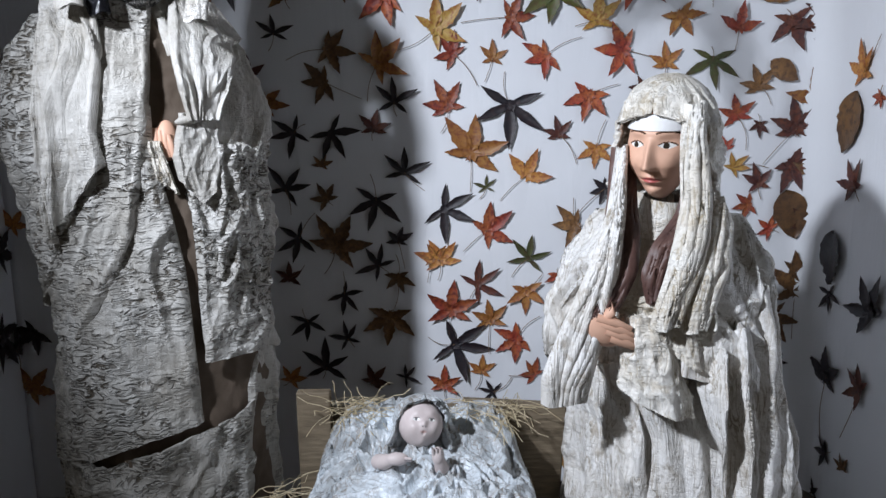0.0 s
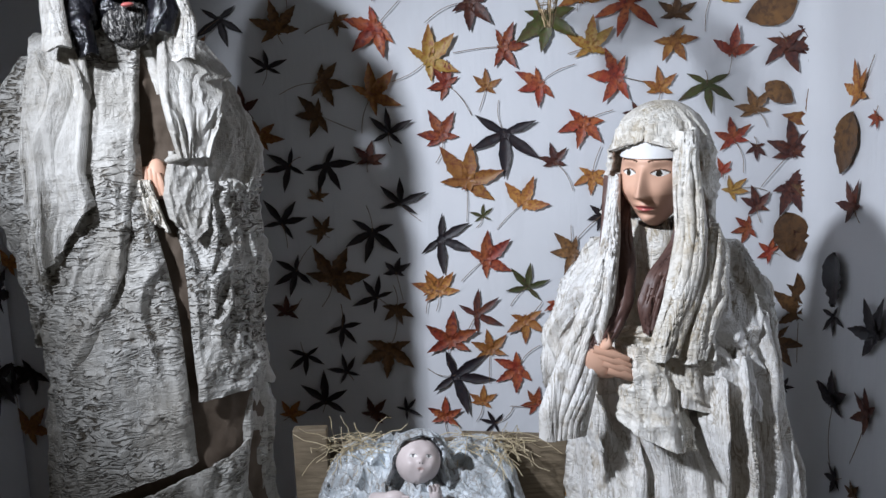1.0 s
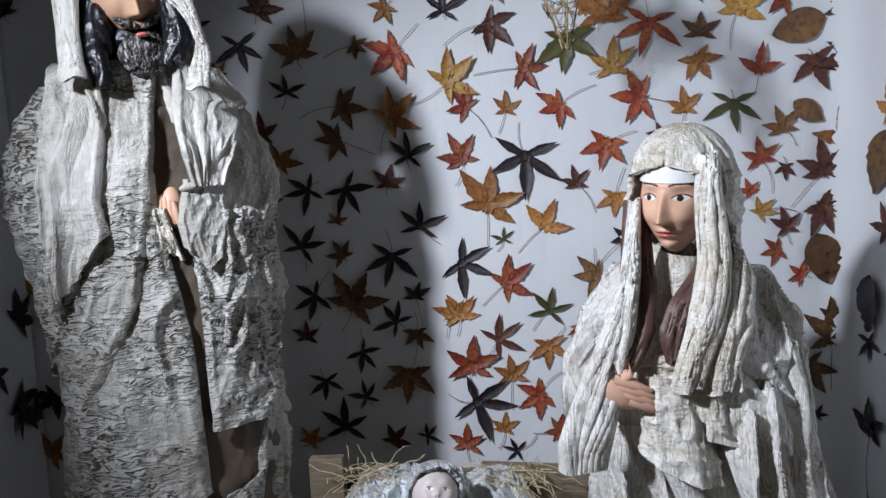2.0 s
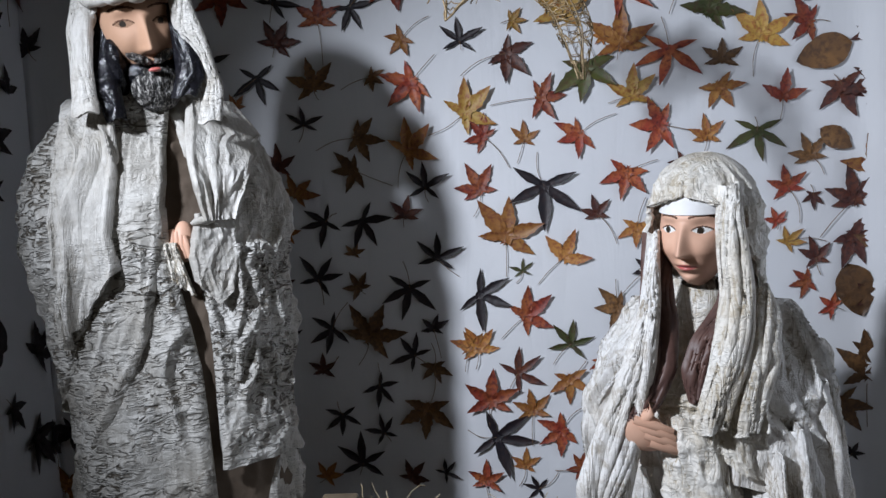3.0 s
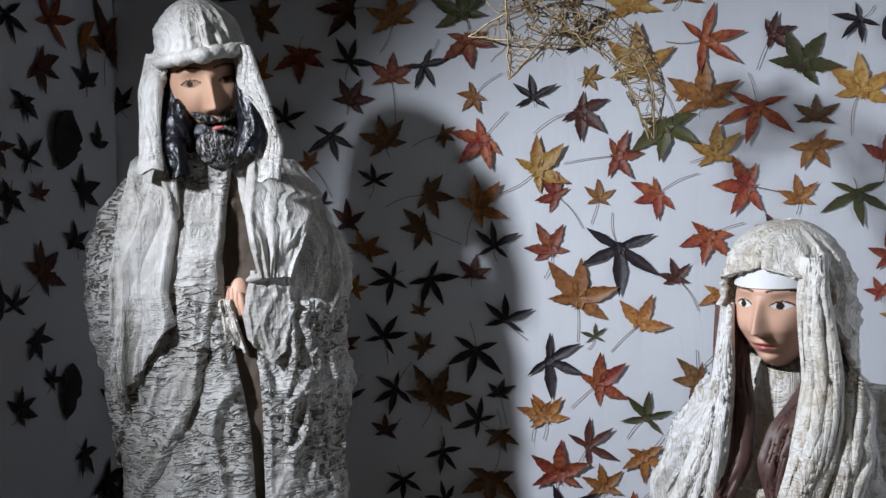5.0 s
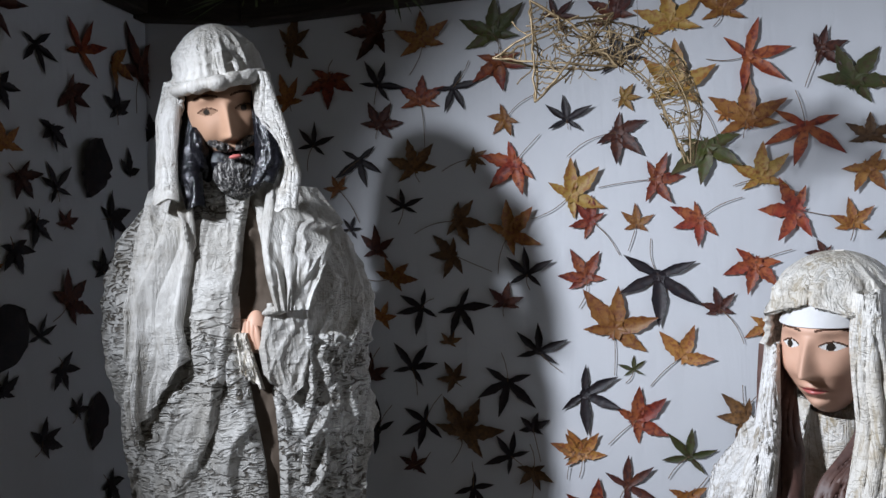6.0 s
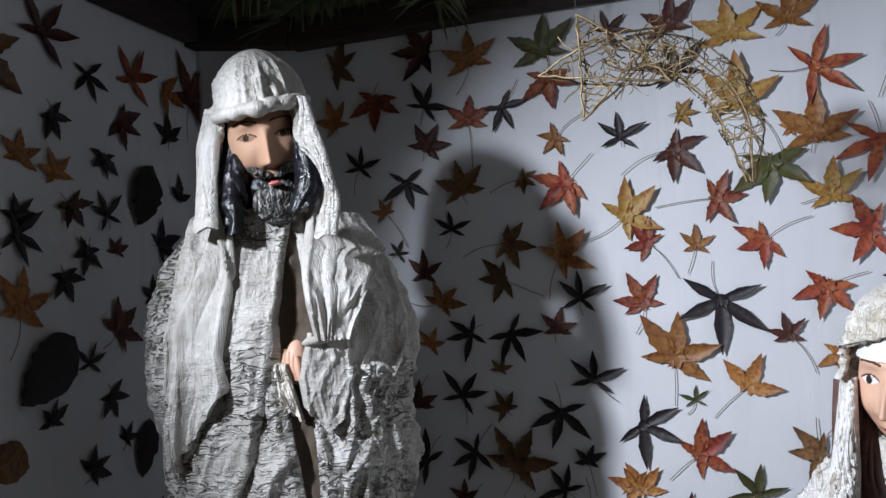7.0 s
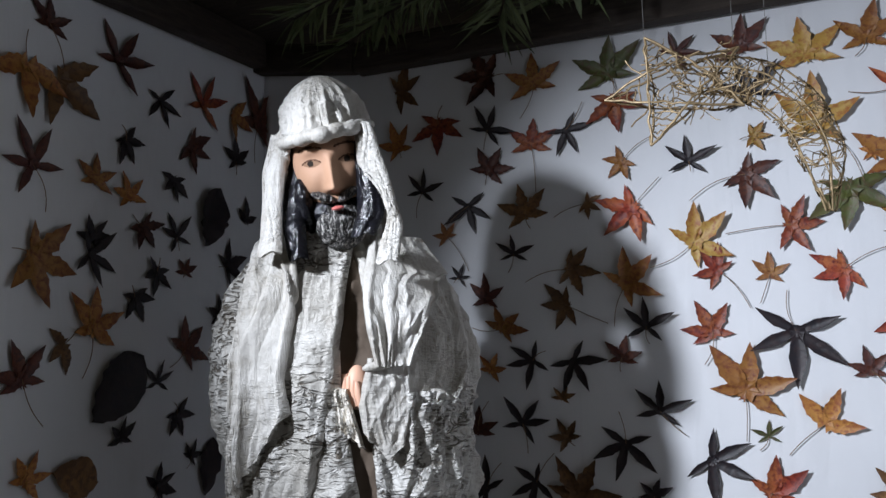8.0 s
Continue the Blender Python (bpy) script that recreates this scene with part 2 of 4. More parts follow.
def vn(x, y, seed=0):
    """Smooth value noise, 0 to 1."""
    x, y = np.asarray(x) + seed * 17.3, np.asarray(y) + seed * 9.7
    i, j = np.floor(x).astype(int), np.floor(y).astype(int)
    fx, fy = x - i, y - j
    fx, fy = fx * fx * (3 - 2 * fx), fy * fy * (3 - 2 * fy)
    g = lambda a, b: LATTICE[a % 64, b % 64]
    return (g(i, j) * (1 - fx) + g(i + 1, j) * fx) * (1 - fy) + (g(i, j + 1) * (1 - fx) + g(i + 1, j + 1) * fx) * fy


def crumple(x, y, scale, seed=0):
    """Sharp creases, as in stiffened cloth, 0 to 1."""
    out, amp = 0, 1.0
    for k in range(3):
        wx = x * scale + 0.8 * vn(x * scale * 0.7, y * scale * 0.7, seed + 5 + k)
        out = out + amp * (1 - np.abs(2 * vn(wx, y * scale, seed + k) - 1)) ** 2
        scale, amp = scale * 2.1, amp * 0.5
    return out / 1.75


def part(name, bm, material, parent, label=""):
    me = bpy.data.meshes.new(name)
    bm.to_mesh(me)
    bm.free()
    me.materials.append(material)
    ob = new(name, me)
    ob.parent = parent
    if label:
        ob["label"] = label
    return ob


def box(bm, size, at=(0, 0, 0), bevel=0.003, turn=None):
    m = Matrix.Translation(at) @ (turn or Matrix()) @ Matrix.Diagonal((*size, 1))
    made = bmesh.ops.create_cube(bm, size=1, matrix=m)
    if bevel:
        edges = list({e for v in made["verts"] for e in v.link_edges})
        bmesh.ops.bevel(bm, geom=edges, offset=bevel, segments=2, affect="EDGES", profile=0.5)


# ---- the booth ----
LEFT_SLOPE = 0.1
CORNER_X, BACK_Y, RIGHT_X = -1.329, 2.2, 1.115


def paper_wall(name, path, z0, z1, label, seed, amp=0.0022):
    """A papered board wall: path is its line in plan, seen from inside with the room on the right of the way of going left to right."""
    pts = np.array(path, float)
    seg = np.r_[0, np.cumsum(np.linalg.norm(np.diff(pts, axis=0), axis=1))]
    s = np.linspace(0, seg[-1], int(seg[-1] / 0.02) + 2)
    x, y = np.interp(s, seg, pts[:, 0]), np.interp(s, seg, pts[:, 1])
    tx, ty = np.gradient(x), np.gradient(y)
    ln = np.hypot(tx, ty)
    nx, ny = ty / ln, -tx / ln
    z = np.linspace(z0, z1, int((z1 - z0) / 0.02) + 2)
    S, Z = np.meshgrid(s, z, indexing="ij")
    d = amp * (vn(S * 5, Z * 1.5, seed) - 0.6) * 2 + amp * 0.5 * (vn(S * 16, Z * 9, seed + 3) - 0.5)
    p = np.stack([x[:, None] + nx[:, None] * d, y[:, None] + ny[:, None] * d, Z], -1)
    c = Clay()
    c.sheet(p, PAPER, 0.03)
    return tagged(c.build(name), label, "wall", kind="structure")


def turn_arc(x, y, r, n=8):
    return [(x - r + r * math.sin(a), y - r + r * math.cos(a)) for a in np.linspace(0, math.pi / 2, n)]


paper_wall("wall_left", [(CORNER_X + LEFT_SLOPE * (BACK_Y - 1.17), 1.17), (CORNER_X - 0.001, BACK_Y + 0.012)], 0.0, 2.075, "white paper-covered booth wall pinned with dry leaves", 1)
paper_wall("wall_back", [(CORNER_X, BACK_Y), (RIGHT_X - 0.1, BACK_Y)] + turn_arc(RIGHT_X, BACK_Y, 0.09) + [(RIGHT_X, 1.85), (RIGHT_X, 0.75)], 0.0, 2.07,
           "white paper-covered back and side wall of the booth", 2)
c = Clay()
u, v = np.meshgrid(np.linspace(-2.5, 2.5, 90), np.linspace(-2.0, 2.5, 90), indexing="ij")
c.sheet(np.stack([u, v, 0.002 * vn(u * 6, v * 6)], -1), GROUND, 0.05)
tagged(c.build("floor"), "dark wooden floor of the nativity booth", "floor", kind="structure")
c = Clay()
u, v = np.meshgrid(np.linspace(-1.6, 1.35, 60), np.linspace(1.17, 2.3, 40), indexing="ij")
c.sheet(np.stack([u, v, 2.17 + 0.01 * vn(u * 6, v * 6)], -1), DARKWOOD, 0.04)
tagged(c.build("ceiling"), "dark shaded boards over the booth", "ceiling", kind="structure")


def beam(a, b, w, h, label):
    a, b = Vector(a), Vector(b)
    bm = bmesh.new()
    d = b - a
    box(bm, (d.length, w, h), (0, 0, 0), 0.006)
    me = bpy.data.meshes.new("beam")
    bm.to_mesh(me)
    bm.free()
    me.materials.append(DARKWOOD)
    ob = new("beam", me)
    ob.matrix_world = Matrix.Translation((a + b) / 2) @ d.to_track_quat("X", "Z").to_matrix().to_4x4()
    return tagged(ob, label, "beam", kind="structure")


beam((-0.955, 2.165, 2.036), (1.09, 2.165, 2.02), 0.055, 0.09, "dark wooden beam along the top of the papered wall")
beam((-1.318, 2.160, 2.094), (-0.955, 2.160, 2.040), 0.052, 0.09, "short dark wooden beam sloping to the corner")
beam((-1.285, 2.12, 2.098), (-1.195, 1.17, 2.034), 0.055, 0.09, "dark wooden beam along the top of the papered wall")

# ---- the crib ----


def crib():
    ob = tagged(new("crib"), "rough grey-brown wooden manger crib filled with straw", "crib")
    boards = (("end_board", (0.080, 0.03, 0.545), (-0.325, 1.66, 0.2645), 0.0), ("end_board", (0.25, 0.03, 0.24), (0.145, 1.69, 0.370), 0.07),
              ("side_board", (0.52, 0.025, 0.16), (-0.07, 1.70, 0.40), 0.0), ("side_board", (0.52, 0.025, 0.16), (-0.07, 1.24, 0.30), 0.0),
              ("bottom_board", (0.52, 0.44, 0.025), (-0.07, 1.47, 0.30), 0.0), ("leg", (0.05, 0.05, 0.30), (-0.30, 1.28, 0.15), 0.0),
              ("leg", (0.05, 0.05, 0.30), (0.16, 1.28, 0.15), 0.0), ("leg", (0.05, 0.05, 0.30), (0.16, 1.64, 0.15), 0.0))
    for name, size, at, lean in boards:
        bm = bmesh.new()
        box(bm, size, at, 0.004, Matrix.Rotation(lean, 4, "Y"))
        part(name, bm, WOOD, ob)
    return ob


crib()


def straw_pile(name, label, n, seed, spots):
    rnd = np.random.RandomState(seed)
    c = Clay()
    for k in range(n):
        x, y, z, ex, ey, lift = spots[k % len(spots)]
        a = rnd.uniform(0, 2 * np.pi)
        L = rnd.uniform(0.04, 0.11)
        p0 = np.array([x + rnd.uniform(-ex, ex), y + rnd.uniform(-ey, ey), z + rnd.uniform(-0.015, 0.015)])
        d = np.array([math.cos(a), math.sin(a), rnd.uniform(0, lift)])
        t = np.linspace(0, 1, 5)[:, None]
        sag = np.array([0, 0, -0.03 * rnd.rand()])
        c.tube(p0 + d * L * t + sag * t * t * 2 + rnd.uniform(-0.008, 0.008, (5, 3)) * t, rnd.uniform(0.0006, 0.0012), STRAW, 4)
    ob = c.build(name)
    return tagged(ob, label, "straw", kind="stuff")


straw_pile("straw", "loose dry yellow straw spilling over the crib", 200, 3,
           [(-0.235, 1.62, 0.500, 0.045, 0.04, 0.7), (-0.18, 1.62, 0.505, 0.06, 0.04, 0.5), (0.06, 1.62, 0.495, 0.07, 0.05, 0.10), (0.10, 1.60, 0.51, 0.07, 0.03, 0.08)])
straw_pile("straw", "loose dry straw sprays beside the crib", 90, 5, [(-0.36, 1.42, 0.38, 0.03, 0.05, 0.5), (-0.34, 1.40, 0.33, 0.04, 0.06, 0.5)])


def swaddle():
    """The crumpled blanket over the crib."""
    c = Clay()
    u, v = np.meshgrid(np.linspace(-1, 1, 260), np.linspace(-1, 1, 220), indexing="ij")
    x = -0.07 + 0.27 * u * (1.0 - 0.10 * v)
    y = 1.42 + 0.22 * v
    dome = np.clip(1 - np.abs(u) ** 2.6, 0, 1) * 0.5 + 0.5
    z = 0.30 + 0.155 * dome + 0.05 * v - 0.12 * np.clip(np.abs(u) - 0.8, 0, 1) / 0.2 * 0.9 - 0.10 * np.clip(-v - 0.7, 0, 1)
    hollow = np.exp(-(((x + 0.07) / 0.05) ** 2 + ((y - 1.46) / 0.06) ** 2))
    wx, wy = x + 0.035 * vn(x * 9, y * 9, 3), y + 0.035 * vn(x * 9, y * 9, 6)

    def ridge(ang, across, along, seed, sharp):
        a = ang + 1.5 * (vn(x * 6, y * 6, seed + 3) - 0.5)
        px, py = wx + 0.07, wy - 1.42
        p, q = px * np.cos(a) + py * np.sin(a), py * np.cos(a) - px * np.sin(a)
        return (1 - np.abs(2 * vn(p * across, q * along, seed) - 1)) ** sharp

    folds = np.maximum(np.maximum(ridge(0.2, 30, 6, 2, 1.3), ridge(1.5, 26, 6, 5, 1.3)), ridge(2.5, 32, 7, 9, 1.3))
    small = np.maximum(ridge(0.9, 75, 18, 12, 1.5), ridge(2.2, 80, 20, 15, 1.5))
    z = z + 0.054 * (folds - 0.6) + 0.008 * (small - 0.5) + 0.035 * (vn(x * 9, y * 9, 20) - 0.5) + 0.02 * hollow
    x = x + 0.01 * (vn(x * 40, y * 40, 8) - 0.5)
    c.sheet(np.stack([x, y, z], -1), SWADDLE, 0.006)
    return tagged(c.build("blanket"), "crumpled stiff blue-white painted cloth blanket in the crib", "blanket")


swaddle()

# ---- the figures ----


def table(z, rows):
    rows = sorted(rows)
    return np.interp(z, [r[0] for r in rows], [r[1] for r in rows])


class Trunk:
    """A body of oval sections. Rows of (height, centre x, half width, half depth)."""

    def __init__(self, rows, cy, shear):
        self.rows, self.cy, self.shear = rows, cy, shear

    def at(self, th, z, off=0.0):
        cx, a, b = (table(z, [(r[0], r[k]) for r in self.rows]) for k in (1, 2, 3))
        a, b = a + off, b + off
        x = cx + a * np.sin(th)
        return np.stack([x, self.cy + self.shear * (x - cx) - b * np.cos(th), z + 0 * x], -1)

    def angle(self, x, z):
        cx, a = (table(z, [(r[0], r[k]) for r in self.rows]) for k in (1, 2))
        return np.arcsin(np.clip((x - cx) / a, -1, 1))

    def drape(self, clay, mat, left, right, bottom, top, off, folds=(), seed=0, wrinkle=0.004, size=18.0, nu=120, nv=200, flare=0.0, th=0.006):
        """A cloth on the body. left, right: rows of (height, x), or an angle in degrees; bottom, top: heights, or rows (0 to 1 across, height).
        folds: (count, depth, slant) of long folds."""
        s, t = np.meshgrid(np.linspace(0, 1, nu), np.linspace(0, 1, nv), indexing="ij")
        zb = table(s, bottom) if isinstance(bottom, (list, tuple)) else bottom
        zt = table(s, top) if isinstance(top, (list, tuple)) else top
        z = zb + (zt - zb) * t
        tl = self.angle(table(z, left), z) if isinstance(left, (list, tuple)) else np.radians(left)
        tr = self.angle(table(z, right), z) if isinstance(right, (list, tuple)) else np.radians(right)
        ang = tl + (tr - tl) * s
        o = off + flare * (1 - t)
        for count, depth, slant in folds:
            ph = s * count + slant * t * count * 0.3 + 1.9 * vn(s * 3, t * 2.5, seed + 2) + 0.5 * vn(s * 9, t * 6, seed + 3)
            soft = np.abs(np.sin(ph * np.pi)) ** 0.8 - 0.5
            crisp = (1 - np.abs(2 * vn(ph * 1.35 + 0.5 * t, t * 1.8, seed + 9) - 1)) ** 1.6 - 0.4
            o = o + depth * (0.35 * soft + 1.15 * crisp) * (0.35 + 1.1 * vn(s * count * 0.5, t * 3, seed + 7))
        across = ang * 0.25
        o = o + wrinkle * (crumple(across, z, size, seed) - 0.4) * 2
        # crisp creases that run down the cloth and lean both ways
        for lean, k in ((0.25, 0), (-0.5, 1)):
            q = across + lean * z + 0.03 * vn(across * 14, z * 9, seed + 21 + k)
            o = o + wrinkle * 0.9 * ((1 - np.abs(2 * vn(q * 24, z * 5, seed + 30 + k) - 1)) ** 2.2 - 0.3)
        edge = np.minimum(s, 1 - s) * nu
        o = o - 0.010 * np.exp(-edge / 2.5) + 0.004 * np.exp(-((edge - 6) / 3) ** 2)
        clay.sheet(self.at(ang, z, o), mat, th)


def face(clay, centre, yaw, pitch, roll, scale, skin, bearded, eyes_down=0.0, apart=0.029):
    """A painted head looking along -y before it is turned."""
    slots = [clay.slot(m) for m in (skin, SHADED_EYE if bearded else EYE, IRIS, BROW, LIP)]
    nu, nv = 220, 200
    u = np.linspace(-np.pi, np.pi, nu)
    u = u - 0.55 * np.sin(u)
    u, v = np.meshgrid(u, np.linspace(0.02, np.pi - 0.02, nv), indexing="ij")
    x = 0.070 * np.sin(v) * np.sin(u)
    y = -0.092 * np.sin(v) * np.cos(u)
    z = -0.108 * np.cos(v)
    front = np.clip(np.cos(u), 0, 1) ** 0.5
    g = lambda px, pz, sx, sz: np.exp(-((x - px) / sx) ** 2 - ((z - pz) / sz) ** 2) * front
    jaw = np.clip(-(z + 0.03) / 0.075, 0, 1)
    x = x * (1 - 0.40 * jaw)
    y = y * (1 - 0.05 * jaw)
    ridge = np.exp(-(x / (0.0075 + 0.10 * np.clip(0.012 - z, 0, 0.05))) ** 2) * front
    length = np.clip((0.030 - z) / 0.058, 0, 1) * np.clip((z + 0.040) / 0.008, 0, 1)
    y = y - ridge * length * 0.030
    for sx in (-1, 1):
        y = y + 0.011 * g(sx * apart, 0.016, 0.017, 0.013) - 0.004 * g(sx * apart, 0.014, 0.011, 0.007) - 0.005 * g(sx * 0.028, 0.038, 0.024, 0.008)
        y = y - 0.006 * g(sx * 0.038, -0.022, 0.018, 0.018) - 0.003 * g(sx * 0.009, -0.031, 0.006, 0.006)
    y = y - 0.007 * g(0, -0.052, 0.018, 0.006) - 0.006 * g(0, -0.063, 0.015, 0.006) + 0.004 * g(0, -0.0575, 0.020, 0.0025) + 0.005 * g(0, -0.072, 0.02, 0.006) - 0.008 * g(0, -0.088, 0.02, 0.013)
    mid = lambda q: (q[:-1, :-1] + q[1:, 1:]) / 2
    mx, mz, fr = mid(x), mid(z), mid(np.cos(u)) > 0.2
    pick = np.full(mx.shape, slots[0])
    for sx in (-1, 1):
        ex = (mx - sx * apart)
        lid = 0.0066 * (1 - (ex / 0.0165) ** 2)
        eye = fr & (np.abs(mz - 0.014) < lid) & (np.abs(ex) < 0.0165)
        pick[eye & (mz < 0.014 + lid * 0.75)] = slots[1]
        pick[eye & (np.hypot(ex + 0.002, mz - 0.014 + eyes_down) < (0.0055 if bearded else 0.0058))] = slots[2]
        pick[fr & (np.abs(mz - 0.014 - lid * 0.95) < 0.0015) & (np.abs(ex) < 0.017)] = slots[3]
        arch = 0.036 + 0.005 * (1 - (ex / 0.022) ** 2)
        pick[fr & (np.abs(mz - arch) < 0.0019) & (np.abs(ex) < 0.021)] = slots[3]
    bow = 0.0072 * (1 - np.clip(np.abs(mx) / 0.021, 0, 1) ** 1.5)
    pick[fr & (np.abs(mz + 0.0575) < bow) & (np.abs(mx) < 0.021)] = slots[4]
    turn = np.array(Euler((radians(pitch), radians(roll), radians(yaw))).to_matrix())
    p = np.stack([x, y, z], -1) * scale
    clay.grid(p @ turn.T + np.array(centre), skin, pick=pick)
    return turn


def strand(clay, mat, pts, width, depth, seed, ridges=4, n=60):
    """A flat lock of hair or a hanging band of cloth along a line."""
    pts = np.array(pts, float)
    k = np.linspace(0, 1, len(pts))
    t = np.linspace(0, 1, n)
    line = np.stack([np.interp(t, k, pts[:, i]) for i in range(3)], -1)
    for _ in range(6):
        line[1:-1] = (line[:-2] + 2 * line[1:-1] + line[2:]) / 4
    w = np.interp(t, np.linspace(0, 1, len(width)), width) if isinstance(width, (list, tuple)) else np.full(n, width)
    u = np.linspace(-1, 1, 36)
    U, T = np.meshgrid(u, t, indexing="ij")
    warp = U * ridges * 0.6 + 2.2 * vn(U * 0.8, T * 4, seed)
    pleat = (1 - np.abs(2 * vn(warp, T * 1.6, seed + 4) - 1)) ** 1.5 + 0.5 * (1 - np.abs(2 * vn(warp * 2.3, T * 4, seed + 6) - 1)) ** 2
    relief = depth * (0.8 * np.sqrt(np.clip(1 - U ** 2, 0, 1)) + 0.55 * (pleat - 0.5) * (1 - U ** 6) + 0.06 * (crumple(U * 0.05, T * n * 0.002, 40, seed) - 0.4))
    p = np.zeros((len(u), n, 3))
    ragged = 1 + 0.18 * (vn(U * 0.5, T * 5, seed + 1) - 0.5)
    p[..., 0] = line[None, :, 0] + U * w[None] / 2 * ragged + 0.006 * (vn(U * 0, T * 4, seed + 1) - 0.5)
    p[..., 1] = line[None, :, 1] - relief
    p[..., 2] = line[None, :, 2] + 0.004 * np.sin(U * 3)
    clay.sheet(p, mat, 0.005)


def hood(clay, mat, centre, radii, turn, opening, top, bottom, seed, hem=0.012, n=(150, 120), fold=0.005, flare=0.2):
    """A cloth over a head. opening: rows of (height, half angle of the gap in front, degrees)."""
    q, v = np.meshgrid(np.linspace(0, 1, n[0]), np.linspace(0, 1, n[1]), indexing="ij")
    z = top + (bottom - top) * v ** 0.9
    op = np.radians(table(z, opening))
    u = op + (2 * np.pi - 2 * op) * q
    rz = radii[2]
    r = np.where(z > 0, np.clip(1 - np.clip(z / rz, 0, 1) ** 2.5, 0.0, 1) ** 0.5, 1 + flare * np.clip(-z / rz, 0, 3) ** 1.3)
    edge = np.minimum(q, 1 - q) * 2 * np.pi
    o = fold * (crumple(u * 0.10, z, 20, seed) - 0.4) * 2.2 + 1.6 * fold * ((1 - np.abs(2 * vn(u * 3 + 2 * vn(u, v * 2, seed), v * 1.5, seed + 3) - 1)) ** 1.5 - 0.4)
    o = o * np.clip(v * 7, 0.05, 1)
    rim = np.clip(op / 0.6, 0, 1)
    o = o + rim * (hem * np.exp(-(edge / 0.20) ** 2) - hem * 1.2 * np.exp(-(edge / 0.05) ** 2))
    x = -np.sin(u) * (radii[0] * r + o)
    y = -np.cos(u) * (radii[1] * r + o)
    p = np.stack([x, y, z], -1) @ turn.T + np.array(centre)
    clay.sheet(p, mat, 0.006)


def bearded_figure():
    c = Clay()
    b = Trunk([(0.0, -0.63, 0.215, 0.18), (0.36, -0.635, 0.212, 0.165), (0.6, -0.628, 0.212, 0.155), (0.8, -0.632, 0.19, 0.145), (0.95, -0.645, 0.205, 0.145), (1.12, -0.662, 0.232, 0.15),
               (1.24, -0.662, 0.225, 0.14), (1.32, -0.662, 0.195, 0.125), (1.38, -0.66, 0.145, 0.105), (1.43, -0.65, 0.095, 0.09), (1.47, -0.64, 0.075, 0.085)], 1.605, 0.25)
    # inner tunic and skirt
    b.drape(c, TUNIC, -180, 180, 0.0, 1.47, -0.012, [(14, 0.010, 0.2)], 3, 0.004, 14, 200, 160)
    b.drape(c, COAT, -100, 60, [(0, 0.02), (1, 0.02)], [(0, 0.50), (0.5, 0.46), (1, 0.55)], 0.0, [(5, 0.02, 1.5)], 5, 0.008, 12, 130, 90)
    # back of the coat
    b.drape(c, COAT, 75, 270, 0.10, 1.42, 0.002, [(7, 0.012, 0.1)], 9, 0.004, 14, 120, 140)
    # lower coat, two overlapping fronts
    b.drape(c, COAT, -104, [(0.40, -0.525), (0.53, -0.53), (0.88, -0.55), (1.12, -0.588), (1.2, -0.59)], [(0, 0.455), (0.55, 0.475), (0.8, 0.515), (1, 0.535)], 1.20, 0.010, [(3, 0.014, 0.5)], 11, 0.006, 11, 150, 220)
    b.drape(c, COAT, [(0.6, -0.525), (0.9, -0.53), (1.10, -0.545)], 97, [(0, 0.665), (0.72, 0.66), (1, 0.64)], 1.12, 0.010, [(3, 0.022, -1.4)], 13, 0.007, 12, 120, 160)
    b.drape(c, COAT, [(0.3, -0.47), (0.7, -0.44)], 108, [(0, 0.36), (0.5, 0.44), (1, 0.56)], 0.75, -0.002, [(2, 0.008, 0.3)], 15, 0.004, 14, 70, 110)
    # front panel of the left coat edge
    b.drape(c, COAT, [(0.70, -0.84), (0.85, -0.82), (1.0, -0.79), (1.4, -0.72)], [(0.74, -0.735), (0.81, -0.69), (0.94, -0.633), (1.1, -0.602), (1.25, -0.588), (1.40, -0.592)], 0.74, 1.425, 0.018, [(1.5, 0.010, 0.2)], 17, 0.0035, 16, 90, 220)
    b.drape(c, SHAWL, -75, 12, 1.30, [(0, 1.46), (1, 1.45)], 0.004, [(3, 0.010, 0.4)], 18, 0.004, 16, 90, 70)
    b.drape(c, SHAWL, 30, 80, 1.30, 1.46, 0.004, [(2, 0.010, 0.4)], 20, 0.004, 16, 60, 70)
    # large left sleeve and shawl
    b.drape(c, COAT, -112, [(0.80, -0.815), (0.9, -0.765), (0.98, -0.725), (1.06, -0.705), (1.12, -0.70), (1.3, -0.72), (1.40, -0.73)], [(0, 0.86), (1, 0.79)], 1.385, 0.020, [(3, 0.016, -0.5)], 19, 0.007, 11, 130, 220)
    b.drape(c, SHAWL, [(1.02, -0.76), (1.25, -0.775), (1.41, -0.745)], [(1.02, -0.675), (1.09, -0.662), (1.15, -0.672), (1.3, -0.658), (1.42, -0.668)], [(0, 0.93), (0.5, 1.0), (1, 1.085)], 1.43, 0.040, [(3, 0.018, 0.1)], 21, 0.002, 20, 80, 160)
    # right lapel with pleats, gathered at the wrist
    b.drape(c, SHAWL, [(1.17, -0.538), (1.28, -0.560), (1.42, -0.577)], [(1.17, -0.492), (1.3, -0.472), (1.42, -0.51)], 1.17, 1.42, 0.040, [(3, 0.016, -0.1)], 23, 0.002, 20, 90, 140)
    # right sleeve
    b.drape(c, SHAWL, [(1.06, -0.505), (1.2, -0.490), (1.38, -0.52)], 112, [(0, 1.10), (0.4, 1.04), (1, 1.10)], 1.37, 0.018, [(2, 0.020, 1.2)], 25, 0.006, 13, 110, 150)
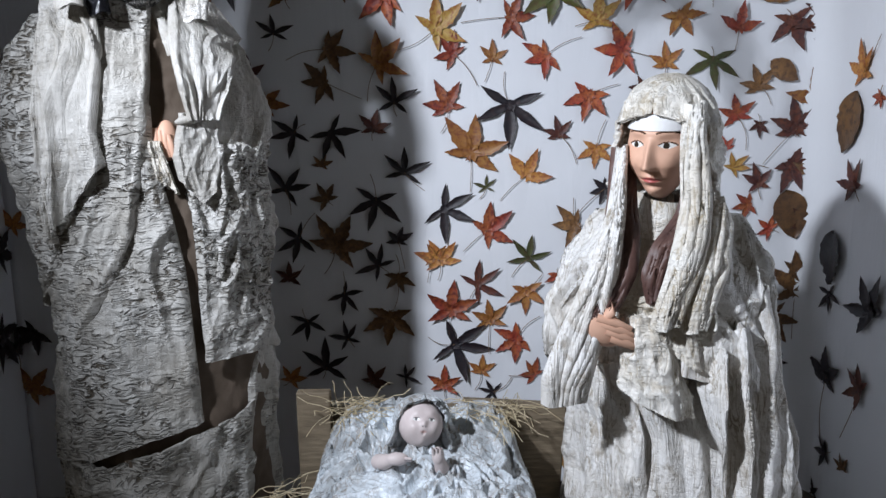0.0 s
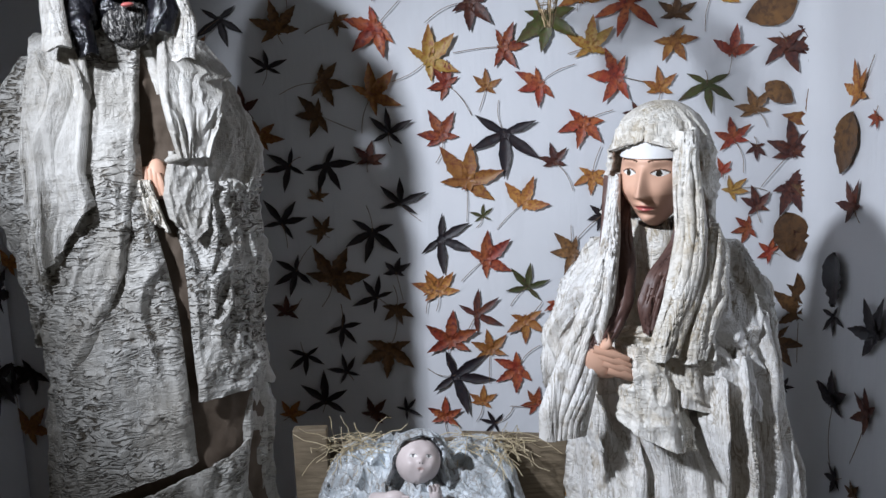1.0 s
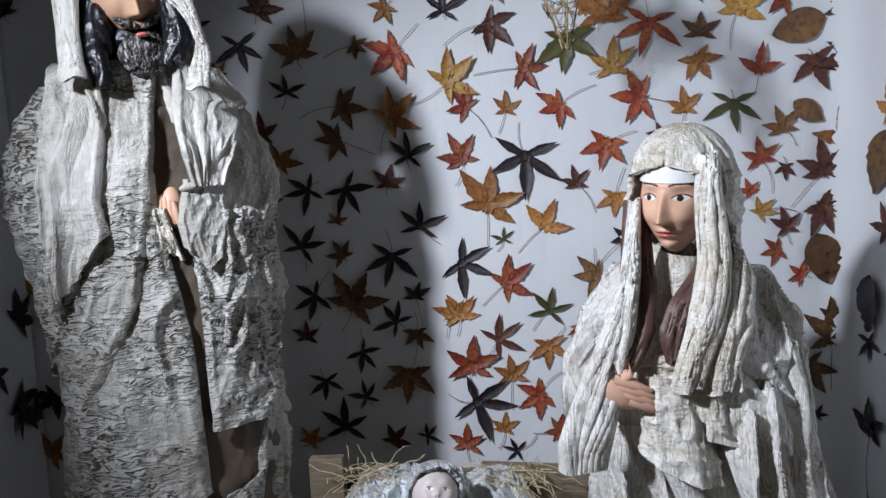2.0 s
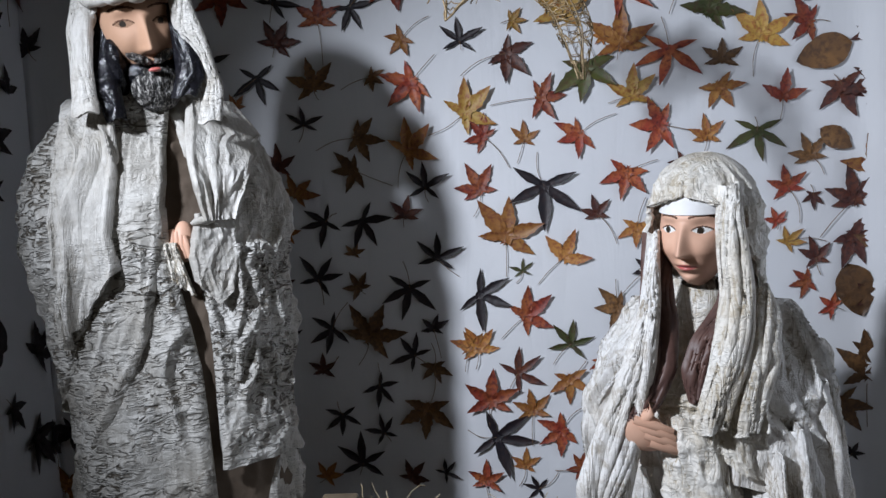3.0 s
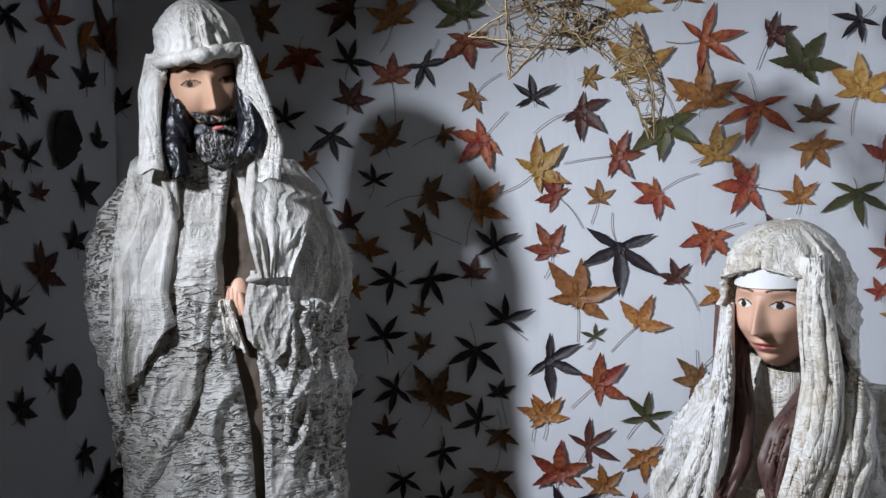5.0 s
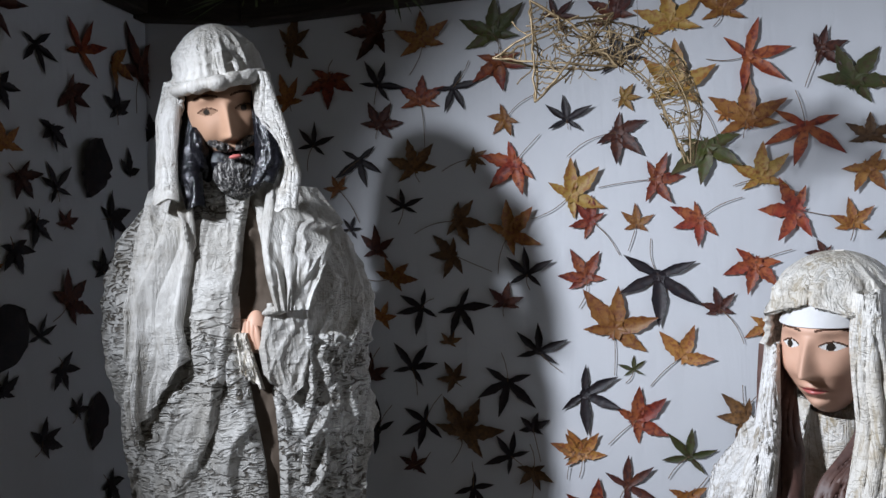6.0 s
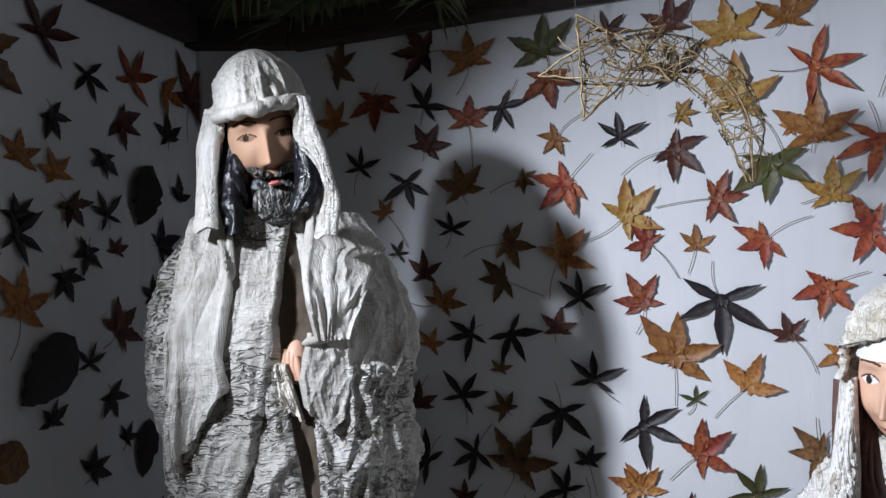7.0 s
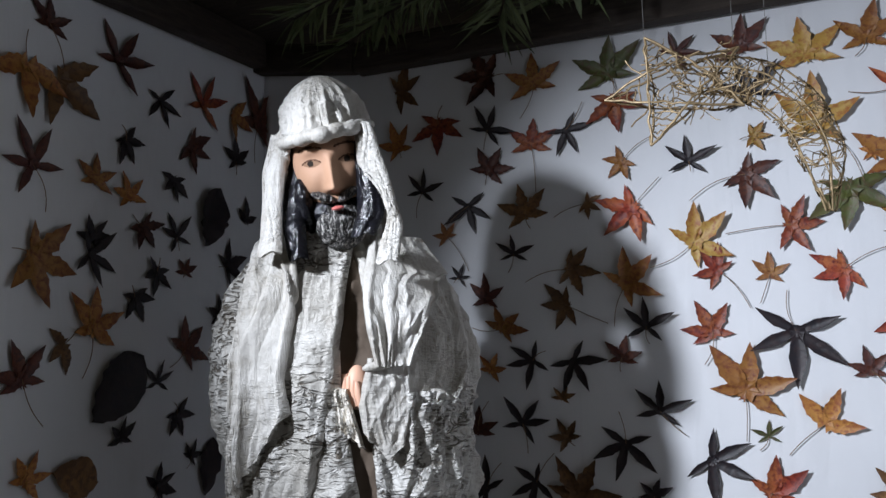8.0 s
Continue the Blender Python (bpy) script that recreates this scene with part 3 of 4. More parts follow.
    b.drape(c, COAT, [(0.80, -0.505), (1.1, -0.495)], 104, [(0, 0.84), (0.6, 0.80), (1, 0.90)], 1.10, 0.017, [(2.5, 0.024, -1.8)], 26, 0.009, 12, 100, 120)
    # gathered roll of cloth at the wrist
    c.tube([(-0.541, 1.482, 1.166), (-0.532, 1.482, 1.168), (-0.512, 1.494, 1.172), (-0.487, 1.518, 1.182), (-0.462, 1.548, 1.196)], [0.003, 0.008, 0.010, 0.009, 0.003], SHAWL, 14)
    # cuff and hand
    b.drape(c, SHAWL, [(1.0, -0.545), (1.1, -0.56), (1.18, -0.548)], [(1.0, -0.50), (1.1, -0.485), (1.19, -0.490)], [(0, 1.05), (0.5, 1.0), (1, 1.03)], 1.185, 0.026, [(2, 0.009, 0.4)], 27, 0.004, 24, 60, 90)
    b.drape(c, GAUZE, [(1.0, -0.58), (1.12, -0.597)], [(1.0, -0.545), (1.12, -0.575)], [(0, 1.06), (1, 1.02)], 1.13, 0.012, [(2, 0.008, 0.4)], 28, 0.004, 24, 40, 60)
    c.ball((-0.570, 1.508, 1.13), (0.024, 0.024, 0.042), SKIN)
    for k in range(4):
        c.tube([(-0.586 + 0.009 * k, 1.492, 1.155 - 0.005 * k), (-0.582 + 0.009 * k, 1.484, 1.125), (-0.576 + 0.008 * k, 1.49, 1.098)], [0.0065, 0.0065, 0.005], SKIN, 8)
    # neck, head and face
    c.tube([(-0.64, 1.57, 1.36), (-0.635, 1.56, 1.55)], 0.055, TAN, 20)
    head = (-0.636, 1.533, 1.562)
    turn = face(c, head, 29, 14, -9, 1.12, TAN, True, 0.0, 0.031)
    at = lambda x, y, z: tuple(np.array(head) + 1.1 * turn @ np.array((x, y, z)))
    rough = lambda k, d: (lambda p: d * (crumple(p[..., 0] + 0.7 * p[..., 1], p[..., 2] * 0.45, 95, k) - 0.4))
    tm = Matrix(turn.tolist())
    c.ball(at(0, -0.064, -0.098), (0.047, 0.036, 0.050), BEARD, tm, 70, rough(3, 0.007))
    c.ball(at(0, -0.05, -0.074), (0.058, 0.040, 0.032), BLACK, tm, 40, rough(4, 0.009))
    for sx in (-1, 1):
        c.ball(at(sx * 0.056, -0.038, -0.055), (0.020, 0.046, 0.058), BLACK, tm, 40, rough(5 + sx, 0.007))
        c.ball(at(sx * 0.021, -0.088, -0.046), (0.024, 0.012, 0.008), BEARD, tm @ Matrix.Rotation(-sx * 0.45, 3, "Y"), 30, rough(9 + sx, 0.005))
    c.ball(at(0, -0.100, -0.066), (0.012, 0.007, 0.0045), LIP, tm, 16)
    strand(c, BLACK, [(-0.685, 1.49, 1.60), (-0.685, 1.475, 1.50), (-0.672, 1.455, 1.43), (-0.655, 1.445, 1.37)], [0.03, 0.04, 0.04, 0.03], 0.012, 31, 2)
    strand(c, BLACK, [(-0.545, 1.50, 1.60), (-0.528, 1.49, 1.52), (-0.515, 1.475, 1.45), (-0.53, 1.47, 1.41)], [0.03, 0.04, 0.048, 0.045], 0.012, 33, 2)
    # head cloth: cap, brim and hanging lappets
    hood(c, SHAWL, (-0.648, 1.540, 1.592), (0.091, 0.126, 0.156), turn, [(-0.2, 84), (-0.02, 68), (0.030, 54), (0.046, 1), (0.06, 0), (0.2, 0)], 0.155, -0.15, 35, 0.006, (220, 170), 0.0060, 0.10)
    ring = [tuple(np.array((-0.648, 1.540, 1.592)) + turn @ np.array((0.092 * math.sin(a), -0.136 * math.cos(a), 0.040 + 0.006 * math.sin(a)))) for a in np.linspace(-1.5, 1.5, 60)]
    k = np.arange(60)
    c.tube(np.array(ring) + 0.005 * (np.stack([vn(k * 0.35, np.full(60, j)) for j in range(3)], -1) - 0.5), (0.012 + 0.004 * vn(k * 0.5, np.zeros(60))) * np.sin(np.linspace(0.25, 2.9, 60)) ** 0.4, SHAWL, 16)
    strand(c, SHAWL, [(-0.708, 1.465, 1.625), (-0.714, 1.452, 1.55), (-0.712, 1.44, 1.47), (-0.705, 1.425, 1.41), (-0.70, 1.415, 1.38)], [0.040, 0.048, 0.038, 0.040, 0.05], 0.010, 39, 2, 80)
    strand(c, SHAWL, [(-0.534, 1.482, 1.622), (-0.522, 1.48, 1.56), (-0.50, 1.49, 1.49), (-0.478, 1.495, 1.43), (-0.487, 1.485, 1.36)], [0.030, 0.042, 0.046, 0.034, 0.04], 0.010, 41, 2, 80)
    return tagged(c.build("standing_figure"), "life-size bearded nativity figure in stiff off-white plastered cloth", "statue")


bearded_figure()


def veiled_figure():
    c = Clay()
    b = Trunk([(0.0, 0.505, 0.225, 0.24), (0.34, 0.505, 0.205, 0.22), (0.5, 0.495, 0.190, 0.205), (0.62, 0.458, 0.192, 0.195), (0.75, 0.450, 0.188, 0.18), (0.86, 0.460, 0.160, 0.16),
               (0.93, 0.472, 0.115, 0.13), (0.98, 0.470, 0.07, 0.085), (1.02, 0.46, 0.05, 0.06)], 1.60, -0.22)
    # gown
    b.drape(c, ROBE, -180, 180, 0.0, 1.0, -0.012, [(20, 0.038, 0.15)], 51, 0.002, 14, 480, 200)
    b.drape(c, ROBE, -96, -28, [(0, 0.02), (1, 0.02)], [(0, 0.60), (1, 0.66)], 0.008, [(5, 0.026, 0.9)], 53, 0.003, 14, 130, 150)
    b.drape(c, ROBE, 8, 100, 0.02, [(0, 0.68), (0.5, 0.84), (1, 0.90)], 0.026, [(8, 0.040, -0.8)], 55, 0.003, 14, 260, 220)
    # chest and collar
    b.drape(c, GAUZE, [(0.75, 0.33), (0.95, 0.405)], [(0.75, 0.47), (0.95, 0.475)], 0.74, 1.0, 0.008, [(2, 0.004, 0.4)], 57, 0.004, 26, 70, 90)
    c.tube([(0.445, 1.51, 0.92), (0.445, 1.50, 0.965), (0.447, 1.495, 0.995)], [0.056, 0.046, 0.043], GAUZE, 24)
    # right sleeve (her left arm) with shoulder
    b.drape(c, ROBE, [(0.66, 0.44), (0.8, 0.475), (0.95, 0.50)], 118, [(0, 0.66), (0.5, 0.60), (1, 0.58)], 0.955, 0.030, [(6, 0.032, 1.8)], 59, 0.004, 13, 180, 180)
    # bell cuff below the joined arms
    def cuff(cx, cy, z0, z1, w0, w1, d0, d1, mat, seed, lean):
        u, t = np.meshgrid(np.linspace(0, 2 * np.pi, 120), np.linspace(0, 1, 70), indexing="ij")
        w, d = w1 + (w0 - w1) * t, d1 + (d0 - d1) * t
        r = 1 + 0.10 * np.sin(u * 5 + 2 * vn(u, t * 2, seed)) * (1 - t) + 0.26 * (crumple(u * 0.08, t * 0.15, 26, seed) - 0.4)
        x = cx + lean * (1 - t) + w * np.cos(u) * r
        y = cy - d * np.sin(u) * r
        z = z0 + (z1 - z0) * t - 0.035 * np.cos(u - 0.4) * (1 - t)
        c.sheet(np.stack([x, y, z], -1)[::-1], mat, 0.006)

    cuff(0.395, 1.40, 0.60, 0.775, 0.045, 0.072, 0.040, 0.060, GAUZE, 61, 0.012)
    cuff(0.452, 1.395, 0.69, 0.80, 0.030, 0.045, 0.030, 0.045, GAUZE, 62, 0.01)
    b.drape(c, GAUZE, [(0.7, 0.36), (0.80, 0.36)], [(0.7, 0.50), (0.82, 0.51)], [(0, 0.765), (1, 0.72)], [(0, 0.80), (1, 0.83)], 0.045, [(2, 0.016, 0.8)], 63, 0.008, 22, 90, 60)
    # left arm drape (her right arm)
    b.drape(c, ROBE, -100, [(0.58, 0.262), (0.75, 0.285), (0.88, 0.355), (0.97, 0.41)], [(0, 0.63), (0.5, 0.60), (1, 0.595)], 0.96, 0.018, [(6, 0.030, 0.5)], 65, 0.003, 14, 140, 180)
    # hands
    tilt = Matrix.Rotation(0.5, 3, "Y")
    c.ball((0.296, 1.388, 0.752), (0.052, 0.030, 0.034), SKIN, tilt, 24)
    c.ball((0.262, 1.42, 0.730), (0.034, 0.034, 0.045), SKIN, None, 20)
    for k in range(4):
        c.tube([(0.284 + 0.008 * k, 1.370 - 0.002 * k, 0.776 - 0.013 * k), (0.319 + 0.006 * k, 1.361, 0.766 - 0.013 * k), (0.349 + 0.003 * k, 1.372, 0.751 - 0.012 * k)], [0.010, 0.0095, 0.007], SKIN, 10)
    c.tube([(0.299, 1.373, 0.771), (0.309, 1.360, 0.791), (0.314, 1.360, 0.808)], [0.011, 0.010, 0.006], SKIN, 10)
    # head
    head = (0.436, 1.480, 1.097)
    turn = face(c, head, -33, 5, 3, 0.96, SKIN, False, 0.001, 0.031)
    # white band over the brow
    at = lambda x, y, z: np.array(head) + turn @ np.array((x, y, z))
    u, t = np.meshgrid(np.linspace(-1.9, 1.9, 80), np.linspace(0, 1, 14), indexing="ij")
    w = np.sqrt(np.clip(1 - ((0.052 + 0.032 * t) / 0.114) ** 2, 0, 1))
    p = np.stack([0.077 * w * np.sin(u), -0.098 * w * np.cos(u), 0.041 + 0.030 * t], -1)
    c.sheet(p @ turn.T + np.array(head), BAND, 0.004)
    # hair
    strand(c, HAIR, [(0.358, 1.49, 1.10), (0.354, 1.48, 1.02), (0.350, 1.45, 0.94), (0.325, 1.405, 0.86), (0.292, 1.385, 0.80), (0.285, 1.38, 0.775)], [0.04, 0.05, 0.07, 0.08, 0.075, 0.05], 0.012, 71, 6, 90)
    strand(c, HAIR, [(0.500, 1.462, 1.04), (0.482, 1.445, 0.97), (0.428, 1.415, 0.91), (0.402, 1.40, 0.86), (0.395, 1.395, 0.80)], [0.035, 0.05, 0.05, 0.045, 0.018], 0.009, 73, 5, 80)
    # veil
    hood(c, GAUZE, (0.452, 1.508, 1.105), (0.098, 0.116, 0.140), turn, [(-0.3, 95), (-0.1, 78), (0.0, 62), (0.045, 50), (0.068, 1), (0.085, 0), (0.2, 0)], 0.139, -0.20, 75, 0.008, (260, 200), 0.0085, 0.16)
    # hanging sides of the veil
    strand(c, ROBE, [(0.352, 1.475, 1.10), (0.343, 1.45, 1.05), (0.332, 1.43, 0.97), (0.302, 1.395, 0.865), (0.260, 1.385, 0.75), (0.230, 1.39, 0.65), (0.225, 1.40, 0.595)], [0.014, 0.018, 0.030, 0.055, 0.08, 0.09, 0.085], 0.018, 79, 6, 120)
    strand(c, GAUZE, [(0.470, 1.400, 1.180), (0.466, 1.39, 1.12), (0.466, 1.382, 1.06), (0.468, 1.372, 0.99), (0.460, 1.36, 0.93), (0.442, 1.355, 0.86), (0.42, 1.35, 0.80), (0.41, 1.35, 0.76)], [0.030, 0.040, 0.045, 0.05, 0.06, 0.062, 0.055, 0.05], 0.018, 81, 5, 130)
    strand(c, GAUZE, [(0.515, 1.40, 1.0), (0.515, 1.385, 0.95), (0.505, 1.37, 0.88), (0.482, 1.365, 0.81), (0.465, 1.36, 0.75)], [0.02, 0.055, 0.07, 0.06, 0.045], 0.018, 83, 4, 90)
    return tagged(c.build("veiled_figure"), "veiled nativity figure in creamy white plastered cloth", "statue")


veiled_figure()


def crib_doll():
    c = Clay()
    head = (-0.066, 1.472, 0.526)
    turn = Euler((radians(-32), radians(8), radians(8))).to_matrix()
    slots = [c.slot(m) for m in (DOLL, GREY_EYE, DOLL_LIP, EYE)]
    u = np.linspace(-np.pi, np.pi, 140)
    u, v = np.meshgrid(u - 0.4 * np.sin(u), np.linspace(0.02, np.pi - 0.02, 110), indexing="ij")
    x, y, z = 0.047 * np.sin(v) * np.sin(u), -0.046 * np.sin(v) * np.cos(u), -0.049 * np.cos(v)
    front = np.clip(np.cos(u), 0, 1)
    g = lambda px, pz, s: np.exp(-(((x - px) / s) ** 2 + ((z - pz) / s) ** 2)) * front
    y = y - 0.006 * g(0, -0.009, 0.007) - 0.0045 * g(0, -0.024, 0.009) + 0.004 * g(0, -0.0265, 0.004) - 0.004 * g(0.017, 0.014, 0.012) - 0.004 * g(-0.017, 0.014, 0.012) + 0.004 * g(0.017, 0, 0.009) + 0.004 * g(-0.017, 0, 0.009) - 0.010 * g(0.027, -0.02, 0.018) - 0.010 * g(-0.027, -0.02, 0.018) - 0.006 * g(0, -0.045, 0.012)
    m = lambda q: (q[:-1, :-1] + q[1:, 1:]) / 2
    mx, mz, fr = m(x), m(z), m(np.cos(u)) > 0.3
    pick = np.full(mx.shape, slots[0])
    for sx in (-1, 1):
        ex = mx - sx * 0.016
        pick[fr & (np.hypot(ex * 0.5, mz - 0.0012) < 0.0034)] = slots[3]
        pick[fr & (np.hypot(ex, mz - 0.0012) < 0.0028)] = slots[1]
        pick[fr & (np.abs(mz - 0.0042 + 25 * ex ** 2) < 0.0008) & (np.abs(ex) < 0.007)] = slots[1]
    pick[fr & (np.abs(mx) < 0.007) & (np.abs(mz + 0.0245) < 0.0030 * (1 - np.abs(mx) / 0.008))] = slots[2]
    pick[fr & (np.abs(np.abs(mx) - 0.003) < 0.0013) & (np.abs(mz + 0.0145) < 0.0010)] = slots[1]
    tn = np.array(turn)
    c.grid(np.stack([x, y, z], -1) @ tn.T + np.array(head), DOLL, pick=pick)
    hood(c, SWADDLE, (-0.064, 1.480, 0.531), (0.051, 0.054, 0.057), tn, [(-0.1, 100), (-0.02, 82), (0.012, 58), (0.026, 34), (0.036, 1), (0.1, 0)], 0.0565, -0.055, 91, 0.004, (150, 100), 0.007, 0.28)
    # arms and fists
    c.tube([(-0.155, 1.43, 0.462), (-0.140, 1.40, 0.475), (-0.122, 1.385, 0.486)], [0.016, 0.016, 0.012], DOLL, 14)
    c.ball((-0.112, 1.382, 0.489), (0.023, 0.0135, 0.0135), DOLL)
    c.tube([(-0.022, 1.39, 0.445), (-0.022, 1.375, 0.470), (-0.028, 1.37, 0.492)], [0.016, 0.015, 0.011], DOLL, 14)
    c.ball((-0.029, 1.369, 0.499), (0.0125, 0.0125, 0.020), DOLL)
    for k in range(3):
        c.tube([(-0.038 + 0.007 * k, 1.362, 0.508), (-0.039 + 0.008 * k, 1.358, 0.521)], [0.004, 0.003], DOLL, 8)
        c.tube([(-0.096, 1.374 + 0.005 * k, 0.494 - 0.004 * k), (-0.082, 1.372 + 0.005 * k, 0.493 - 0.004 * k)], [0.004, 0.003], DOLL, 8)
    return tagged(c.build("crib_doll"), "porcelain baby doll with a plastered cloth hood lying in the crib", "doll")


crib_doll()

# ---- the comet star ----


def comet_star():
    ob = tagged(new("comet_star"), "gilded twig and wire comet star hanging on threads", "star ornament")
    rnd = np.random.RandomState(11)
    c = Clay()

    def twig(pts, r, name):
        one = Clay()
        one.tube(pts, r, GOLD, 6)
        one.build(name).parent = ob

    def rod(a, b, r, n=6, wob=0.004):
        a, b = np.array(a), np.array(b)
        t = np.linspace(0, 1, n)[:, None]
        twig(a + (b - a) * t + rnd.uniform(-wob, wob, (n, 3)) * np.sin(t * np.pi), r, "star_twig")

    def jag(a, b, r, n=6, wob=0.004):
        a, b = np.array(a), np.array(b)
        t = np.linspace(0, 1, n)[:, None]
        c.tube(a + (b - a) * t + rnd.uniform(-wob, wob, (n, 3)) * np.sin(t * np.pi), r, GOLD, 6)

    y = 1.62
    tips = [(-0.026, y - 0.02, 1.742), (0.125, y + 0.03, 1.715), (0.130, y - 0.01, 1.600), (-0.022, y - 0.03, 1.545), (-0.105, y, 1.645)]
    mid = np.array((0.03, y, 1.655))
    inner = []
    for k in range(5):
        a, b = np.array(tips[k]), np.array(tips[(k + 1) % 5])
        inner.append(mid + ((a + b) / 2 - mid) * 0.55)
    for dy in (-0.022, 0.022):
        off = np.array((0, dy, 0))
        for k in range(5):
            rod(tips[k], inner[k] + off, 0.0023)
            rod(tips[k], inner[k - 1] + off, 0.0023)
            rod(inner[k] + off, inner[k - 1] + off, 0.0018)
    for k in range(5):
        tip = np.array(tips[k])
        for f in np.linspace(0.2, 0.95, 6):
            a, b = tip + (inner[k] - tip) * f, tip + (inner[k - 1] - tip) * f
            jag(a + (0, rnd.uniform(-0.02, 0.02) * f, rnd.uniform(-0.006, 0.006)), b + (0, rnd.uniform(-0.02, 0.02) * f, 0), 0.0014)
    for k in range(70):
        a = mid + rnd.uniform(-1, 1, 3) * (0.06, 0.03, 0.05)
        jag(a, a + rnd.uniform(-1, 1, 3) * (0.05, 0.02, 0.04), rnd.uniform(0.0008, 0.0017), 5, 0.006)
    star = c.build("star_winding")
    star.parent = ob
    tagged(star, "thin gilded wire winding", kind="stuff")
    c = Clay()
    # the tail: a bent cage of twigs with cross windings
    t = np.linspace(0, 1, 40)
    cx = 0.06 + 0.155 * np.sin(t * 1.75) + 0.035 * t
    cz = 1.665 - 0.02 * t - 0.232 * t ** 2.1
    wid = 0.030 + 0.008 * np.sin(t * np.pi) - 0.022 * np.clip(t - 0.8, 0, 1) / 0.2
    line = np.stack([cx, np.full(40, y), cz], -1)
    tan = np.gradient(line, axis=0)
    tan /= np.linalg.norm(tan, axis=1, keepdims=True)
    nor = np.stack([-tan[:, 2], 0 * t, tan[:, 0]], -1)
    for a in np.linspace(0, 2 * np.pi, 6)[:-1]:
        off = nor * (wid * math.cos(a))[:, None] + np.array((0, 1, 0)) * (0.6 * wid * math.sin(a))[:, None]
        twig(line + off + 0.003 * (np.stack([vn(t * 9, t * 0 + k, 3) for k in range(3)], -1) - 0.5), 0.0016, "tail_twig")
    for k in range(70):
        i = rnd.randint(0, 38)
        a0, span = rnd.uniform(0, 6.28), rnd.uniform(2.0, 6.0)
        q = []
        for s in np.linspace(0, 1, 10):
            j = min(39, i + int(s * rnd.randint(1, 6)))
            a = a0 + span * s
            q.append(line[j] + nor[j] * wid[j] * math.cos(a) * 1.05 + np.array((0, 1, 0)) * wid[j] * 0.65 * math.sin(a))
        c.tube(q, rnd.uniform(0.0007, 0.0015), GOLD, 5)
    tail = c.build("tail_winding")
    tail.parent = ob
    tagged(tail, "thin gilded wire winding", kind="stuff")
    for x, z in ((0.118, 1.715), (-0.03, 1.755), (0.17, 1.65)):
        c = Clay()
        c.tube([(x, y, z), (x, y, 1.9), (x + 0.004, y, 2.16)], 0.0005, THREAD, 4)
        th = c.build("thread")
        th.parent = ob
        th["label"] = "thin hanging thread"
    return ob


comet_star()

# ---- evergreen roof ----


def evergreen_branch(seed):
    rnd = np.random.RandomState(seed)
    ob = tagged(new("evergreen_branch"), "dark green bladed evergreen branch laid under the roof", "branch", "evergreen branches of the roof")
    c = Clay()
    L = 0.55
    t = np.linspace(0, 1, 12)
    spine = np.stack([L * t, 0.03 * np.sin(t * 3), -0.03 * t * t], -1)
    c.tube(spine, 0.005 * (1 - 0.7 * t) + 0.001, DARKWOOD, 6)
    st = c.build("stem")
    st.parent = ob
    c = Clay()
    for k in range(110):
        s = rnd.uniform(0.05, 1)
        base = np.array((L * s, 0.03 * math.sin(s * 3), -0.03 * s * s))
        a = rnd.choice((-1, 1)) * rnd.uniform(0.35, 1.1)
        l = rnd.uniform(0.07, 0.16)
        d = np.array((math.cos(a), math.sin(a), rnd.uniform(-0.45, 0.12)))
        side = np.array((-math.sin(a), math.cos(a), rnd.uniform(-0.6, 0.6)))
        w = rnd.uniform(0.0018, 0.0045) if rnd.rand() > 0.15 else rnd.uniform(0.006, 0.010)
        q = np.linspace(0, 1, 6)
        prof = w * np.sin(np.clip(q * 0.95 + 0.08, 0, 1) * np.pi) ** 0.6
        mid = base + d * l * q[:, None] + np.array((0, 0, -0.02)) * (q ** 2)[:, None]
        c.grid(np.stack([mid - side * prof[:, None], mid + np.array((0, 0, 0.0015)), mid + side * prof[:, None]], 0), FIR)
    bl = c.build("foliage")
    bl.parent = ob
    tagged(bl, kind="stuff")
    return ob


first = [evergreen_branch(k) for k in range(4)]
rnd = np.random.RandomState(21)
spots = [(x, y) for y in (1.3, 1.45, 1.6, 1.8, 2.0) for x in (-0.72, -0.5, -0.4, -0.05, 0.3, 0.65)]
for k, (x, y) in enumerate(spots):
    m = pose(x + rnd.uniform(-0.12, 0.12), y + rnd.uniform(-0.08, 0.06), 2.125 + rnd.uniform(-0.025, 0.02), rnd.uniform(-25, 25), rnd.uniform(-4, 8), rnd.uniform(-60, 60) + (180 if k % 2 else 0))
    if k < 4:
        first[k].matrix_basis = m
    else:
        copy_thing(first[k % 4], m)

# ---- the pinned leaves ----
HOLD = np.random.RandomState(5)


